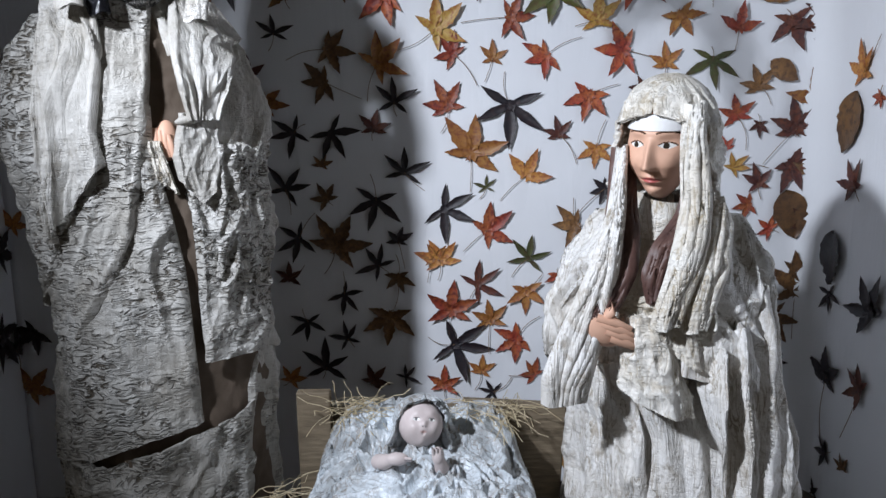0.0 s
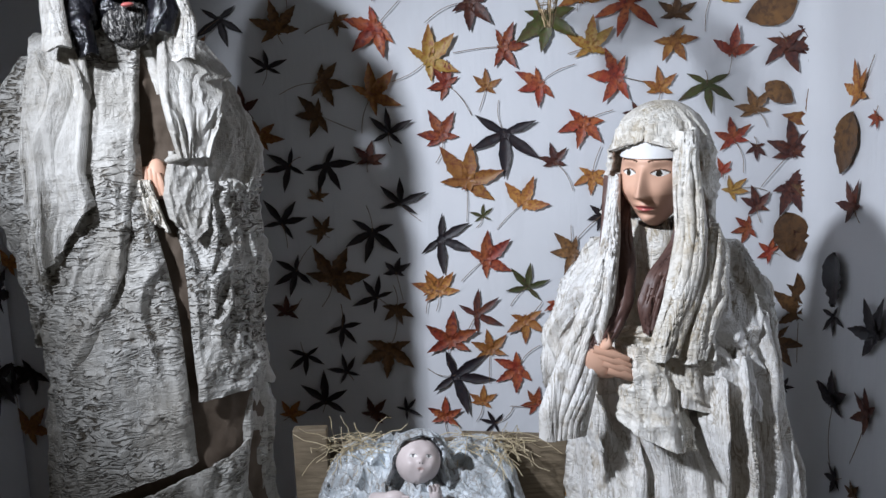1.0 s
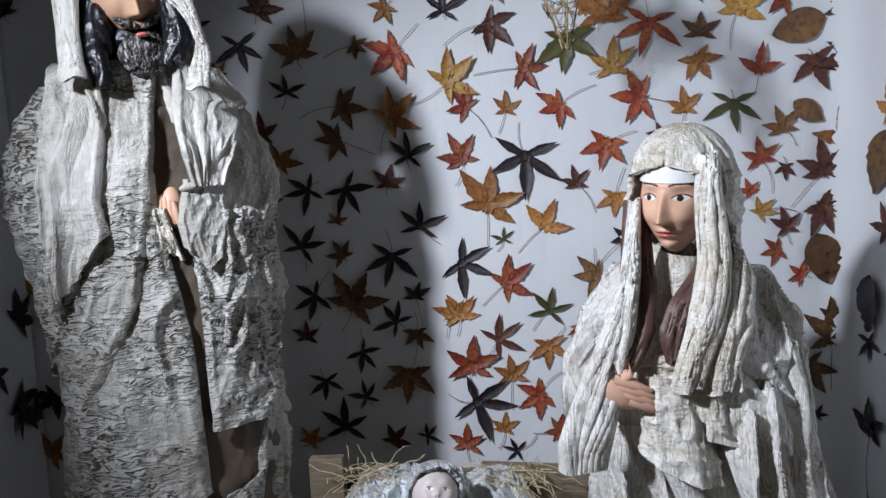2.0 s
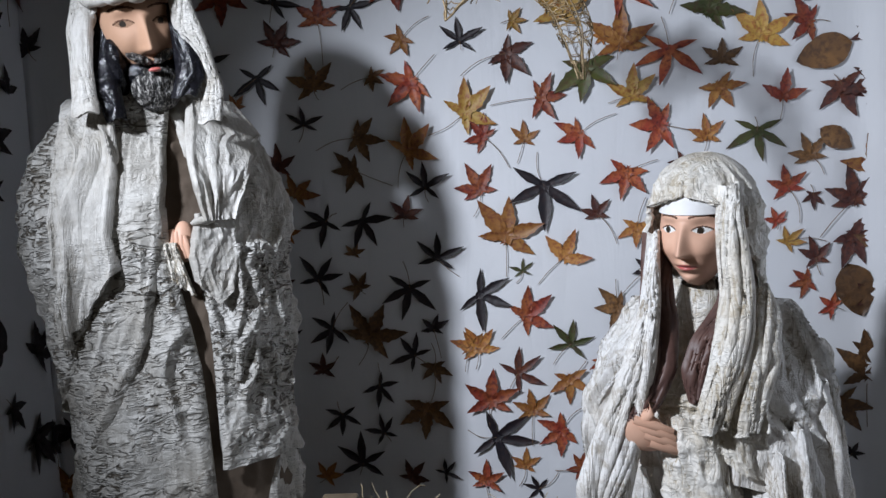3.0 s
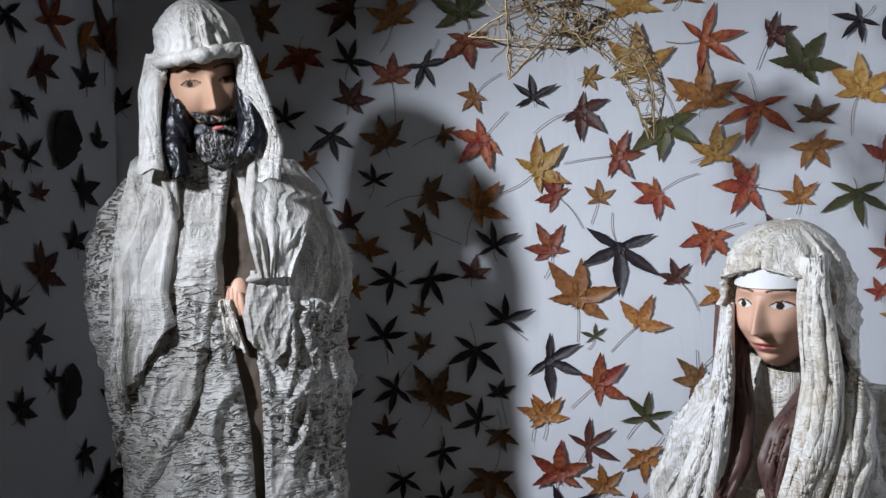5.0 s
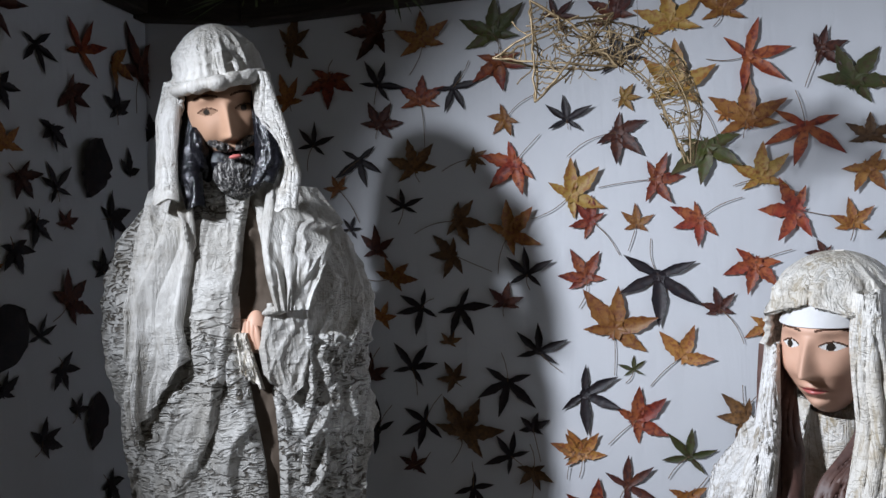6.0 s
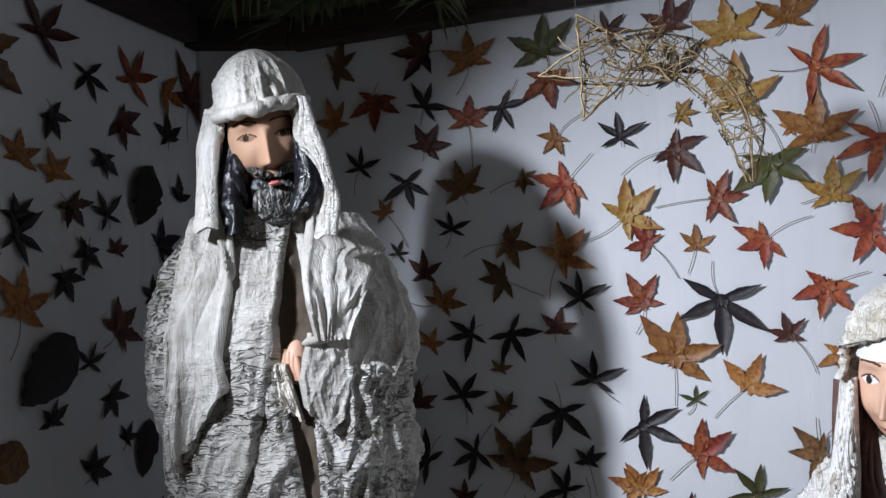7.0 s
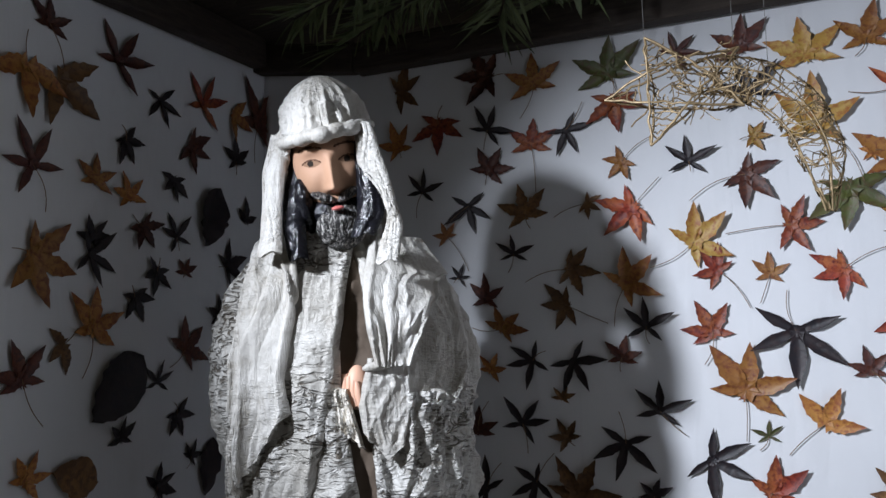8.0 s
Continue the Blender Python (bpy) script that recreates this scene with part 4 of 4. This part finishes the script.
def lobed(kind, seed):
    """A leaf of unit length from its base to the tip: verts and faces. x is across, y along the main lobe, z off the wall."""
    r = np.random.RandomState(seed)
    verts, faces = [], []
    if kind == "o":
        n = 14
        for i in range(n + 1):
            t = i / n
            w = 0.31 * math.sin(math.pi * t ** 0.85) ** 0.75 * (1 + 0.06 * r.uniform(-1, 1))
            lift = 0.03 + 0.10 * t * (1 - t)
            for s, h in ((-1, 0.05), (-0.5, 0.02), (0, 0.0), (0.5, 0.02), (1, 0.05)):
                verts.append((s * w, t, lift + h * r.uniform(0.3, 1.6)))
        for i in range(n):
            for j in range(4):
                a = i * 5 + j
                faces.append((a, a + 1, a + 6, a + 5))
        return verts, faces
    if kind == "n":
        lobes, wide, pinch = ((0, 1.0), (58, 0.94), (-58, 0.94), (122, 0.70), (-122, 0.70)), 0.135, 0.13
    elif kind == "t":
        lobes, wide, pinch = ((0, 1.0), (62, 0.9), (-62, 0.9)), 0.205, 0.22
    else:
        lobes, wide, pinch = ((0, 1.0), (55, 0.95), (-55, 0.95), (112, 0.70), (-112, 0.70)), 0.195, 0.27
    peak = 0.46 if kind == "n" else 0.40
    verts.append((0, 0, 0.03))
    for ang, length in lobes:
        ang = radians(ang + r.uniform(-9, 9))
        length *= r.uniform(0.85, 1.12)
        curl = r.uniform(0.01, 0.17)
        twist = r.uniform(-0.10, 0.10)
        bend = r.uniform(-0.10, 0.10)
        n, first_row = 9, len(verts)
        for i in range(n + 1):
            t = 0.03 + 0.97 * i / n
            w = wide * length * ((0.45 + 0.55 * (t / peak) ** 0.8) if t < peak else max(0.0, 1 - ((t - peak) / (1 - peak)) ** 1.35))
            w *= 1 + (0.03 if kind == "n" else 0.10) * (-1) ** i * r.uniform(0.3, 1.6)
            w = max(w, 0.004)
            if t < 0.25:
                w = max(w, pinch * (0.25 - t) / 0.25)
            a2 = ang + bend * t
            cx, cy = math.sin(a2) * length * t, math.cos(a2) * length * t
            z = 0.03 + curl * t * t
            for s, h in ((-1, 1), (-0.5, 0.35), (0, 0), (0.5, 0.35), (1, 1)):
                verts.append((cx + math.cos(a2) * s * w, cy - math.sin(a2) * s * w, z + h * 0.35 * w + s * twist * t * w * 3))
        for i in range(n):
            for j in range(4):
                a = first_row + i * 5 + j
                faces.append((a, a + 1, a + 6, a + 5))
        for j in range(4):
            faces.append((0, first_row + j + 1, first_row + j))
    return verts, faces


LEAF_MESHES = {}
KINDS = {"n": "five-fingered", "b": "five-lobed", "t": "three-lobed", "o": "oval"}
WORDS = {"K": "blackened dark", "M": "deep maroon", "R": "red", "O": "orange", "Y": "golden yellow", "G": "dull green", "B": "brown"}


def leaf_mesh(kind, tone, variant):
    key = (kind, tone, variant)
    if key not in LEAF_MESHES:
        verts, faces = lobed(kind, variant * 31 + ord(kind))
        me = bpy.data.meshes.new("leaf")
        me.from_pydata(verts, [], faces)
        me.materials.append(TONES[tone])
        me.polygons.foreach_set("use_smooth", np.ones(len(faces), dtype=bool))
        LEAF_MESHES[key] = me
    return LEAF_MESHES[key]


def wall_frame(origin, along):
    u = Vector(along).normalized()
    m = Matrix.Identity(4)
    m.col[0][:3], m.col[1][:3], m.col[2][:3] = u, (0, 0, 1), u.cross(Vector((0, 0, 1)))
    m.translation = origin
    return m


BACK = wall_frame((0, BACK_Y, 0), (1, 0, 0))
LEFT = wall_frame((CORNER_X, BACK_Y, 0), (-LEFT_SLOPE, 1, 0))
RIGHT = wall_frame((RIGHT_X, BACK_Y, 0), (0, -1, 0))


def wall_leaf(wall, s, z, length, angle, kind, tone, sx=None, sz=None):
    """A pinned dry leaf: place of its base on the wall, its length, the way its tip points, and the end of its stalk."""
    variant = HOLD.randint(0, 5)
    ob = new("leaf", leaf_mesh(kind, tone, variant))
    flip = HOLD.choice((-1, 1))
    spread = HOLD.uniform(0.9, 1.1)
    ob.matrix_basis = wall @ Matrix.Translation((s, z, 0.001)) @ Matrix.Rotation(radians(angle - 90), 4, "Z") @ Matrix.Diagonal((length * flip * spread * 1.06, length * 1.04, length * HOLD.uniform(0.7, 1.2), 1))
    tagged(ob, f"{WORDS[tone]} {KINDS[kind]} dry autumn leaf pinned to white paper", "leaf", "autumn leaves on the booth walls")
    if sx is None:
        if kind == "o" or HOLD.rand() < 0.4:
            return ob
        a = radians(angle + 180 + HOLD.uniform(-25, 25))
        d = length * HOLD.uniform(0.4, 0.8)
        sx, sz = d * math.cos(a), d * math.sin(a)
    c = Clay()
    t = np.linspace(0, 1, 8)
    bow = HOLD.uniform(-0.12, 0.12)
    px, pz = sx * t - sz * bow * np.sin(t * np.pi), sz * t + sx * bow * np.sin(t * np.pi)
    pts = np.stack([px, pz, 0.004 + 0.004 * np.sin(t * np.pi * 0.8)], -1)
    c.tube(pts, 0.0010, STALK, 5)
    st = c.build("stalk")
    st.matrix_basis = wall @ Matrix.Translation((s, z, 0.0))
    st.parent = ob
    st.matrix_parent_inverse = ob.matrix_basis.inverted()
    return ob


# back wall
wall_leaf(BACK, -0.490, 1.426, 0.057, 85, "n", "K", -0.016, -0.050)
wall_leaf(BACK, -0.169, 1.527, 0.095, -141, "b", "R", 0.071, 0.071)
wall_leaf(BACK, -0.022, 1.429, 0.097, 36, "b", "Y", -0.107, -0.058)
wall_leaf(BACK, 0.195, 1.456, 0.077, 1, "b", "R", -0.143, -0.012)
wall_leaf(BACK, 0.323, 1.531, 0.104, -94, "b", "G", -0.046, 0.119)
wall_leaf(BACK, -0.334, 1.376, 0.080, -13, "b", "B", -0.124, -0.028)
wall_leaf(BACK, -0.191, 1.334, 0.090, 40, "b", "O", -0.034, -0.108)
wall_leaf(BACK, 0.029, 1.357, 0.066, 134, "b", "R", 0.069, -0.093)
wall_leaf(BACK, 0.144, 1.342, 0.052, 87, "b", "O", -0.024, -0.067)
wall_leaf(BACK, 0.298, 1.347, 0.069, -156, "b", "R", 0.104, 0.050)
wall_leaf(BACK, -0.351, 1.285, 0.070, -174, "b", "B", 0.110, -0.051)
wall_leaf(BACK, -0.146, 1.224, 0.073, 85, "n", "K")
wall_leaf(BACK, 0.010, 1.209, 0.083, 113, "b", "R", -0.022, -0.078)
wall_leaf(BACK, 0.192, 1.209, 0.124, -97, "n", "K")
wall_leaf(BACK, 0.076, 1.072, 0.118, 75, "b", "O", -0.004, -0.118)
wall_leaf(BACK, 0.338, 1.119, 0.057, 100, "b", "M", 0.051, -0.087)
wall_leaf(BACK, 0.238, 0.998, 0.090, 61, "t", "O", -0.077, -0.071)
wall_leaf(BACK, 0.120, 0.967, 0.042, 97, "n", "G", -0.021, -0.033)
wall_leaf(BACK, -0.123, 1.017, 0.080, 76, "n", "K", 0.060, -0.056)
wall_leaf(BACK, -0.008, 0.905, 0.103, -33, "n", "K")
wall_leaf(BACK, -0.445, 1.140, 0.076, -160, "n", "K")
wall_leaf(BACK, -0.336, 1.138, 0.090, -50, "n", "K")
wall_leaf(BACK, -0.211, 1.147, 0.058, 80, "b", "M")
wall_leaf(BACK, -0.369, 1.044, 0.035, 68, "b", "B")
wall_leaf(BACK, -0.357, 0.943, 0.059, 122, "b", "B")
wall_leaf(BACK, -0.479, 0.974, 0.076, 64, "n", "K", 0.013, -0.076)
wall_leaf(BACK, -0.210, 0.935, 0.101, -95, "n", "K", -0.014, 0.079)
wall_leaf(BACK, -0.619, 1.568, 0.079, -86, "n", "K", -0.067, -0.051)
wall_leaf(BACK, -0.687, 1.488, 0.047, 115, "b", "O", 0.066, -0.102)
wall_leaf(BACK, -0.573, 1.306, 0.069, 88, "b", "M")
wall_leaf(BACK, -0.526, 1.225, 0.066, 47, "b", "O", -0.091, 0.004)
wall_leaf(BACK, -0.652, 1.368, 0.041, 64, "n", "K")
wall_leaf(BACK, -0.565, 1.114, 0.054, 65, "b", "O")
wall_leaf(BACK, -0.608, 0.951, 0.067, 88, "b", "M", 0.035, 0.080)
wall_leaf(BACK, -0.586, 0.798, 0.092, 148, "n", "K", 0.044, 0.071)
wall_leaf(BACK, -0.446, 0.825, 0.085, -155, "n", "K", 0.051, 0.077)
wall_leaf(BACK, -0.336, 0.799, 0.109, 55, "b", "B", -0.038, -0.084)
wall_leaf(BACK, -0.147, 0.812, 0.049, 76, "b", "K", 0.018, -0.086)
wall_leaf(BACK, -0.482, 0.703, 0.056, 88, "b", "M", 0.049, 0.040)
wall_leaf(BACK, -0.209, 0.737, 0.065, 136, "n", "K")
wall_leaf(BACK, -0.021, 0.748, 0.078, 111, "b", "O", -0.009, -0.060)
wall_leaf(BACK, -0.150, 0.701, 0.057, -78, "b", "B", -0.006, 0.070)
wall_leaf(BACK, -0.317, 0.649, 0.073, -47, "n", "K", 0.000, 0.072)
wall_leaf(BACK, -0.179, 0.578, 0.097, -90, "b", "B", 0.029, 0.106)
wall_leaf(BACK, -0.431, 0.566, 0.069, -90, "n", "K")
wall_leaf(BACK, -0.312, 0.509, 0.059, 110, "n", "K")
wall_leaf(BACK, -0.381, 0.420, 0.094, 85, "n", "K")
wall_leaf(BACK, -0.239, 0.372, 0.061, 52, "b", "M")
wall_leaf(BACK, -0.136, 0.382, 0.044, 38, "n", "K")
wall_leaf(BACK, 0.008, 0.592, 0.103, 84, "b", "R", -0.007, -0.080)
wall_leaf(BACK, 0.090, 0.670, 0.092, 27, "n", "M", -0.035, -0.061)
wall_leaf(BACK, 0.129, 0.559, 0.070, 92, "b", "O", -0.006, -0.104)
wall_leaf(BACK, 0.018, 0.484, 0.122, -17, "n", "K")
wall_leaf(BACK, 0.210, 0.498, 0.082, -157, "b", "R", 0.070, 0.071)
wall_leaf(BACK, 0.099, 0.397, 0.054, 81, "b", "O", -0.022, -0.060)
wall_leaf(BACK, -0.019, 0.354, 0.071, 85, "b", "R")
wall_leaf(BACK, 0.134, 0.327, 0.055, 165, "n", "K", 0.058, 0.048)
wall_leaf(BACK, 0.262, 0.385, 0.054, 125, "b", "R", -0.079, -0.004)
wall_leaf(BACK, 0.333, 0.236, 0.047, 145, "b", "R")
wall_leaf(BACK, 0.346, 0.126, 0.070, -121, "b", "Y")
wall_leaf(BACK, 0.343, 0.012, 0.046, 169, "b", "K")
wall_leaf(BACK, 0.122, 0.838, 0.090, 33, "b", "R", -0.073, -0.063)
wall_leaf(BACK, -0.037, 0.755, 0.055, 110, "b", "O", -0.024, -0.073)
wall_leaf(BACK, 0.246, 0.749, 0.081, 76, "n", "G", -0.052, -0.055)
wall_leaf(BACK, 0.237, 0.649, 0.080, -90, "b", "O", 0.051, 0.052)
wall_leaf(BACK, 0.337, 0.695, 0.051, -92, "b", "R")
wall_leaf(BACK, 0.387, 0.849, 0.075, -176, "b", "B", -0.006, 0.082)
wall_leaf(BACK, -0.493, 0.382, 0.052, 58, "b", "O")
wall_leaf(BACK, 0.425, 1.232, 0.084, -112, "b", "R", 0.086, 0.030)
wall_leaf(BACK, 0.447, 1.077, 0.064, -102, "b", "O", 0.027, 0.082)
wall_leaf(BACK, 0.474, 0.955, 0.049, -159, "b", "K", -0.076, -0.067)
wall_leaf(BACK, 0.582, 1.248, 0.043, 171, "b", "M")
wall_leaf(BACK, 0.449, 1.443, 0.083, 91, "b", "Y", -0.067, -0.016)
wall_leaf(BACK, 0.525, 1.358, 0.093, 178, "b", "R", 0.075, -0.020)
wall_leaf(BACK, 0.649, 1.317, 0.064, 94, "b", "O")
wall_leaf(BACK, 0.686, 1.454, 0.075, -60, "b", "O")
wall_leaf(BACK, 0.784, 1.326, 0.093, -96, "n", "G")
wall_leaf(BACK, 0.856, 1.408, 0.085, 87, "t", "R", -0.011, -0.060)
wall_leaf(BACK, 0.924, 1.247, 0.067, 107, "b", "B", 0.035, -0.054)
wall_leaf(BACK, 0.950, 1.318, 0.096, -34, "o", "B")
wall_leaf(BACK, 1.012, 1.432, 0.087, -75, "b", "M")
wall_leaf(BACK, 1.105, 1.438, 0.103, -101, "b", "M")
wall_leaf(BACK, 0.861, 1.163, 0.069, 101, "b", "R", 0.029, -0.100)
wall_leaf(BACK, 0.929, 1.137, 0.040, -93, "b", "M")
wall_leaf(BACK, 1.038, 1.121, 0.099, 97, "b", "M", -0.095, -0.101)
wall_leaf(BACK, 1.027, 1.019, 0.091, -61, "b", "M")
wall_leaf(BACK, 1.099, 0.984, 0.103, 89, "t", "B")
wall_leaf(BACK, 1.096, 1.202, 0.098, 98, "t", "O")
wall_leaf(BACK, 1.014, 0.943, 0.146, -77, "o", "B")
wall_leaf(BACK, 0.932, 0.962, 0.064, 104, "b", "M")
wall_leaf(BACK, 1.083, 0.845, 0.076, 82, "b", "M")
wall_leaf(BACK, 0.856, 1.011, 0.053, 44, "b", "Y", 0.104, -0.003)
wall_leaf(BACK, 0.830, 1.069, 0.044, 114, "b", "R")
wall_leaf(BACK, 0.972, 0.825, 0.048, 142, "b", "R")
wall_leaf(BACK, 0.906, 0.900, 0.056, -160, "b", "R")
wall_leaf(BACK, 1.061, 0.637, 0.116, 91, "b", "B", -0.005, -0.156)
wall_leaf(BACK, 1.115, 0.654, 0.108, 93, "b", "B", -0.007, -0.174)
wall_leaf(BACK, 0.987, 0.554, 0.089, -64, "b", "B")
wall_leaf(BACK, 1.014, 0.405, 0.038, 60, "b", "K")
wall_leaf(BACK, -0.827, 1.929, 0.081, 21, "b", "B")
wall_leaf(BACK, -0.706, 1.814, 0.090, -97, "b", "R")
wall_leaf(BACK, -0.836, 1.759, 0.080, 110, "b", "O")
wall_leaf(BACK, -0.550, 1.931, 0.103, -179, "b", "M", 0.047, 0.000)
wall_leaf(BACK, -0.415, 1.888, 0.094, 95, "b", "O", -0.043, -0.091)
wall_leaf(BACK, -0.214, 1.885, 0.104, 92, "b", "G", 0.020, -0.049)
wall_leaf(BACK, -0.555, 1.778, 0.074, 55, "n", "K")
wall_leaf(BACK, -0.429, 1.721, 0.075, 90, "b", "R", 0.009, -0.131)
wall_leaf(BACK, -0.333, 1.749, 0.078, -54, "n", "K", 0.048, 0.070)
wall_leaf(BACK, -0.554, 1.662, 0.075, 64, "b", "M")
wall_leaf(BACK, -0.188, 1.649, 0.059, -134, "b", "O", 0.080, 0.057)
wall_leaf(BACK, -0.025, 1.631, 0.066, 85, "n", "K")
wall_leaf(BACK, 0.103, 1.585, 0.083, -41, "b", "M", -0.130, -0.053)
wall_leaf(BACK, 0.125, 1.676, 0.046, -10, "b", "Y")
wall_leaf(BACK, 0.257, 1.687, 0.116, 85, "b", "Y", 0.095, -0.143)
wall_leaf(BACK, 0.250, 1.857, 0.096, 90, "b", "Y")
wall_leaf(BACK, 0.110, 1.900, 0.086, 92, "b", "M")
wall_leaf(BACK, -0.042, 1.912, 0.065, 44, "n", "M")
wall_leaf(BACK, -0.206, 1.811, 0.085, -85, "b", "R")
wall_leaf(BACK, 0.379, 1.875, 0.082, 82, "b", "O")
wall_leaf(BACK, 0.373, 1.612, 0.031, 165, "b", "O")
wall_leaf(BACK, 0.124, 1.785, 0.092, 101, "n", "K")
wall_leaf(BACK, -0.451, 1.534, 0.088, 110, "b", "B")
wall_leaf(BACK, -0.284, 1.547, 0.044, -23, "b", "B", -0.089, -0.030)
wall_leaf(BACK, 0.430, 1.750, 0.113, 12, "n", "R", -0.097, 0.003)
wall_leaf(BACK, 0.597, 1.747, 0.061, 10, "b", "M", -0.039, -0.088)
wall_leaf(BACK, 0.665, 1.663, 0.104, 53, "b", "G")
wall_leaf(BACK, 0.420, 1.589, 0.110, 89, "b", "O")
wall_leaf(BACK, 0.555, 1.564, 0.109, -96, "n", "R", -0.019, 0.089)
wall_leaf(BACK, 0.803, 1.585, 0.101, 86, "b", "Y", -0.025, -0.113)
wall_leaf(BACK, 0.696, 1.525, 0.061, 81, "b", "B")
wall_leaf(BACK, 0.808, 1.766, 0.072, -145, "n", "K")
wall_leaf(BACK, 0.870, 1.772, 0.114, -63, "o", "K")
wall_leaf(BACK, 0.930, 1.612, 0.075, 167, "b", "R")
wall_leaf(BACK, 1.039, 1.546, 0.147, -164, "o", "B")
wall_leaf(BACK, 1.088, 1.568, 0.060, -100, "b", "M")
wall_leaf(BACK, -0.760, 1.622, 0.070, 70, "n", "K", -0.020, -0.075)
# left wall
wall_leaf(LEFT, -0.850, 1.912, 0.062, 88, "b", "M", 0.041, -0.098)
wall_leaf(LEFT, -0.650, 1.894, 0.119, 61, "n", "M")
wall_leaf(LEFT, -0.903, 1.808, 0.119, -93, "t", "O")
wall_leaf(LEFT, -0.826, 1.798, 0.130, -31, "t", "B")
wall_leaf(LEFT, -0.495, 1.839, 0.082, -72, "n", "K")
wall_leaf(LEFT, -0.325, 1.873, 0.118, 68, "n", "R")
wall_leaf(LEFT, -0.882, 1.594, 0.100, 121, "n", "M", 0.032, -0.095)
wall_leaf(LEFT, -0.617, 1.706, 0.064, -60, "b", "K")
wall_leaf(LEFT, -0.713, 1.592, 0.068, 84, "b", "O")
wall_leaf(LEFT, -0.604, 1.569, 0.069, 109, "b", "O")
wall_leaf(LEFT, -0.372, 1.745, 0.084, -23, "b", "M")
wall_leaf(LEFT, -0.161, 1.744, 0.073, 102, "b", "K")
wall_leaf(LEFT, -0.039, 1.883, 0.166, 61, "b", "M")
wall_leaf(LEFT, -0.182, 1.882, 0.097, -27, "t", "O")
wall_leaf(LEFT, -0.440, 1.636, 0.063, -87, "b", "K")
wall_leaf(LEFT, -0.257, 1.644, 0.174, -108, "o", "K")
wall_leaf(LEFT, -0.110, 1.566, 0.074, 88, "t", "K")
wall_leaf(BACK, -1.305, 1.704, 0.066, 104, "b", "K")
wall_leaf(LEFT, -0.554, 1.502, 0.070, -53, "b", "M")
wall_leaf(LEFT, -0.427, 1.486, 0.072, 111, "n", "K")
wall_leaf(LEFT, -0.717, 1.456, 0.064, 54, "b", "K")
wall_leaf(LEFT, -0.875, 1.401, 0.121, -17, "b", "O")
wall_leaf(LEFT, -0.724, 1.419, 0.086, -17, "n", "K")
wall_leaf(LEFT, -0.501, 1.392, 0.072, -105, "b", "K")
wall_leaf(LEFT, -0.391, 1.397, 0.046, 73, "b", "M")
wall_leaf(LEFT, -0.579, 1.326, 0.066, -70, "b", "K")
wall_leaf(LEFT, -0.711, 1.250, 0.102, 82, "b", "O", -0.029, -0.109)
wall_leaf(LEFT, -0.387, 1.191, 0.097, 41, "b", "M")
wall_leaf(LEFT, -0.787, 1.220, 0.067, -146, "t", "B")
wall_leaf(LEFT, -0.893, 1.152, 0.084, 107, "b", "M", 0.051, -0.100)
wall_leaf(LEFT, -0.553, 1.181, 0.203, -139, "o", "K")
wall_leaf(LEFT, -0.495, 1.113, 0.061, 85, "n", "K")
wall_leaf(LEFT, -0.419, 1.024, 0.068, -66, "b", "K")
wall_leaf(LEFT, -0.618, 0.993, 0.056, 82, "b", "K")
wall_leaf(LEFT, -0.880, 0.949, 0.069, 61, "b", "O")
wall_leaf(LEFT, -0.692, 0.910, 0.128, 161, "o", "B")
wall_leaf(LEFT, -0.490, 0.854, 0.067, 29, "b", "K")
wall_leaf(LEFT, -0.268, 0.943, 0.148, -103, "o", "K")
wall_leaf(LEFT, -0.360, 0.906, 0.048, 58, "b", "K")
wall_leaf(LEFT, -0.201, 1.422, 0.085, 26, "b", "K")
wall_leaf(LEFT, -0.238, 1.274, 0.071, 93, "b", "K")
wall_leaf(LEFT, -0.078, 0.809, 0.098, 36, "b", "K")
wall_leaf(LEFT, -0.228, 0.682, 0.074, -58, "b", "K")
wall_leaf(LEFT, -0.128, 0.571, 0.111, -54, "b", "K")
wall_leaf(BACK, -1.307, 0.881, 0.061, 50, "b", "O")
wall_leaf(LEFT, -0.033, 0.503, 0.088, 88, "b", "K")
wall_leaf(BACK, -1.304, 0.367, 0.086, 46, "b", "O")
wall_leaf(BACK, -1.276, 0.548, 0.072, -142, "b", "K")
# right wall
wall_leaf(RIGHT, 0.211, 1.267, 0.084, 99, "b", "O", 0.073, 0.090)
wall_leaf(RIGHT, 0.192, 1.221, 0.169, -108, "o", "B")
wall_leaf(RIGHT, 0.202, 0.965, 0.080, 115, "b", "M")
wall_leaf(RIGHT, 0.115, 0.832, 0.151, -88, "o", "K")
wall_leaf(RIGHT, 0.106, 0.645, 0.070, -78, "n", "K")
wall_leaf(RIGHT, 0.323, 0.640, 0.105, 120, "b", "K")
wall_leaf(RIGHT, -0.014, 0.364, 0.050, 97, "b", "B")
wall_leaf(RIGHT, 0.120, 0.395, 0.093, 87, "b", "K", -0.009, -0.201)
wall_leaf(RIGHT, 0.297, 0.421, 0.081, 150, "b", "M", -0.080, -0.172)
wall_leaf(RIGHT, 0.018, 0.302, 0.052, -91, "b", "B")
wall_leaf(RIGHT, 0.020, 0.169, 0.047, 106, "b", "K")
wall_leaf(RIGHT, 0.141, 0.168, 0.061, -167, "b", "K")
wall_leaf(RIGHT, 0.233, 0.166, 0.043, 105, "b", "B")
wall_leaf(RIGHT, 0.081, 0.015, 0.044, 96, "b", "K")
wall_leaf(RIGHT, 0.296, 1.202, 0.039, -134, "b", "R")
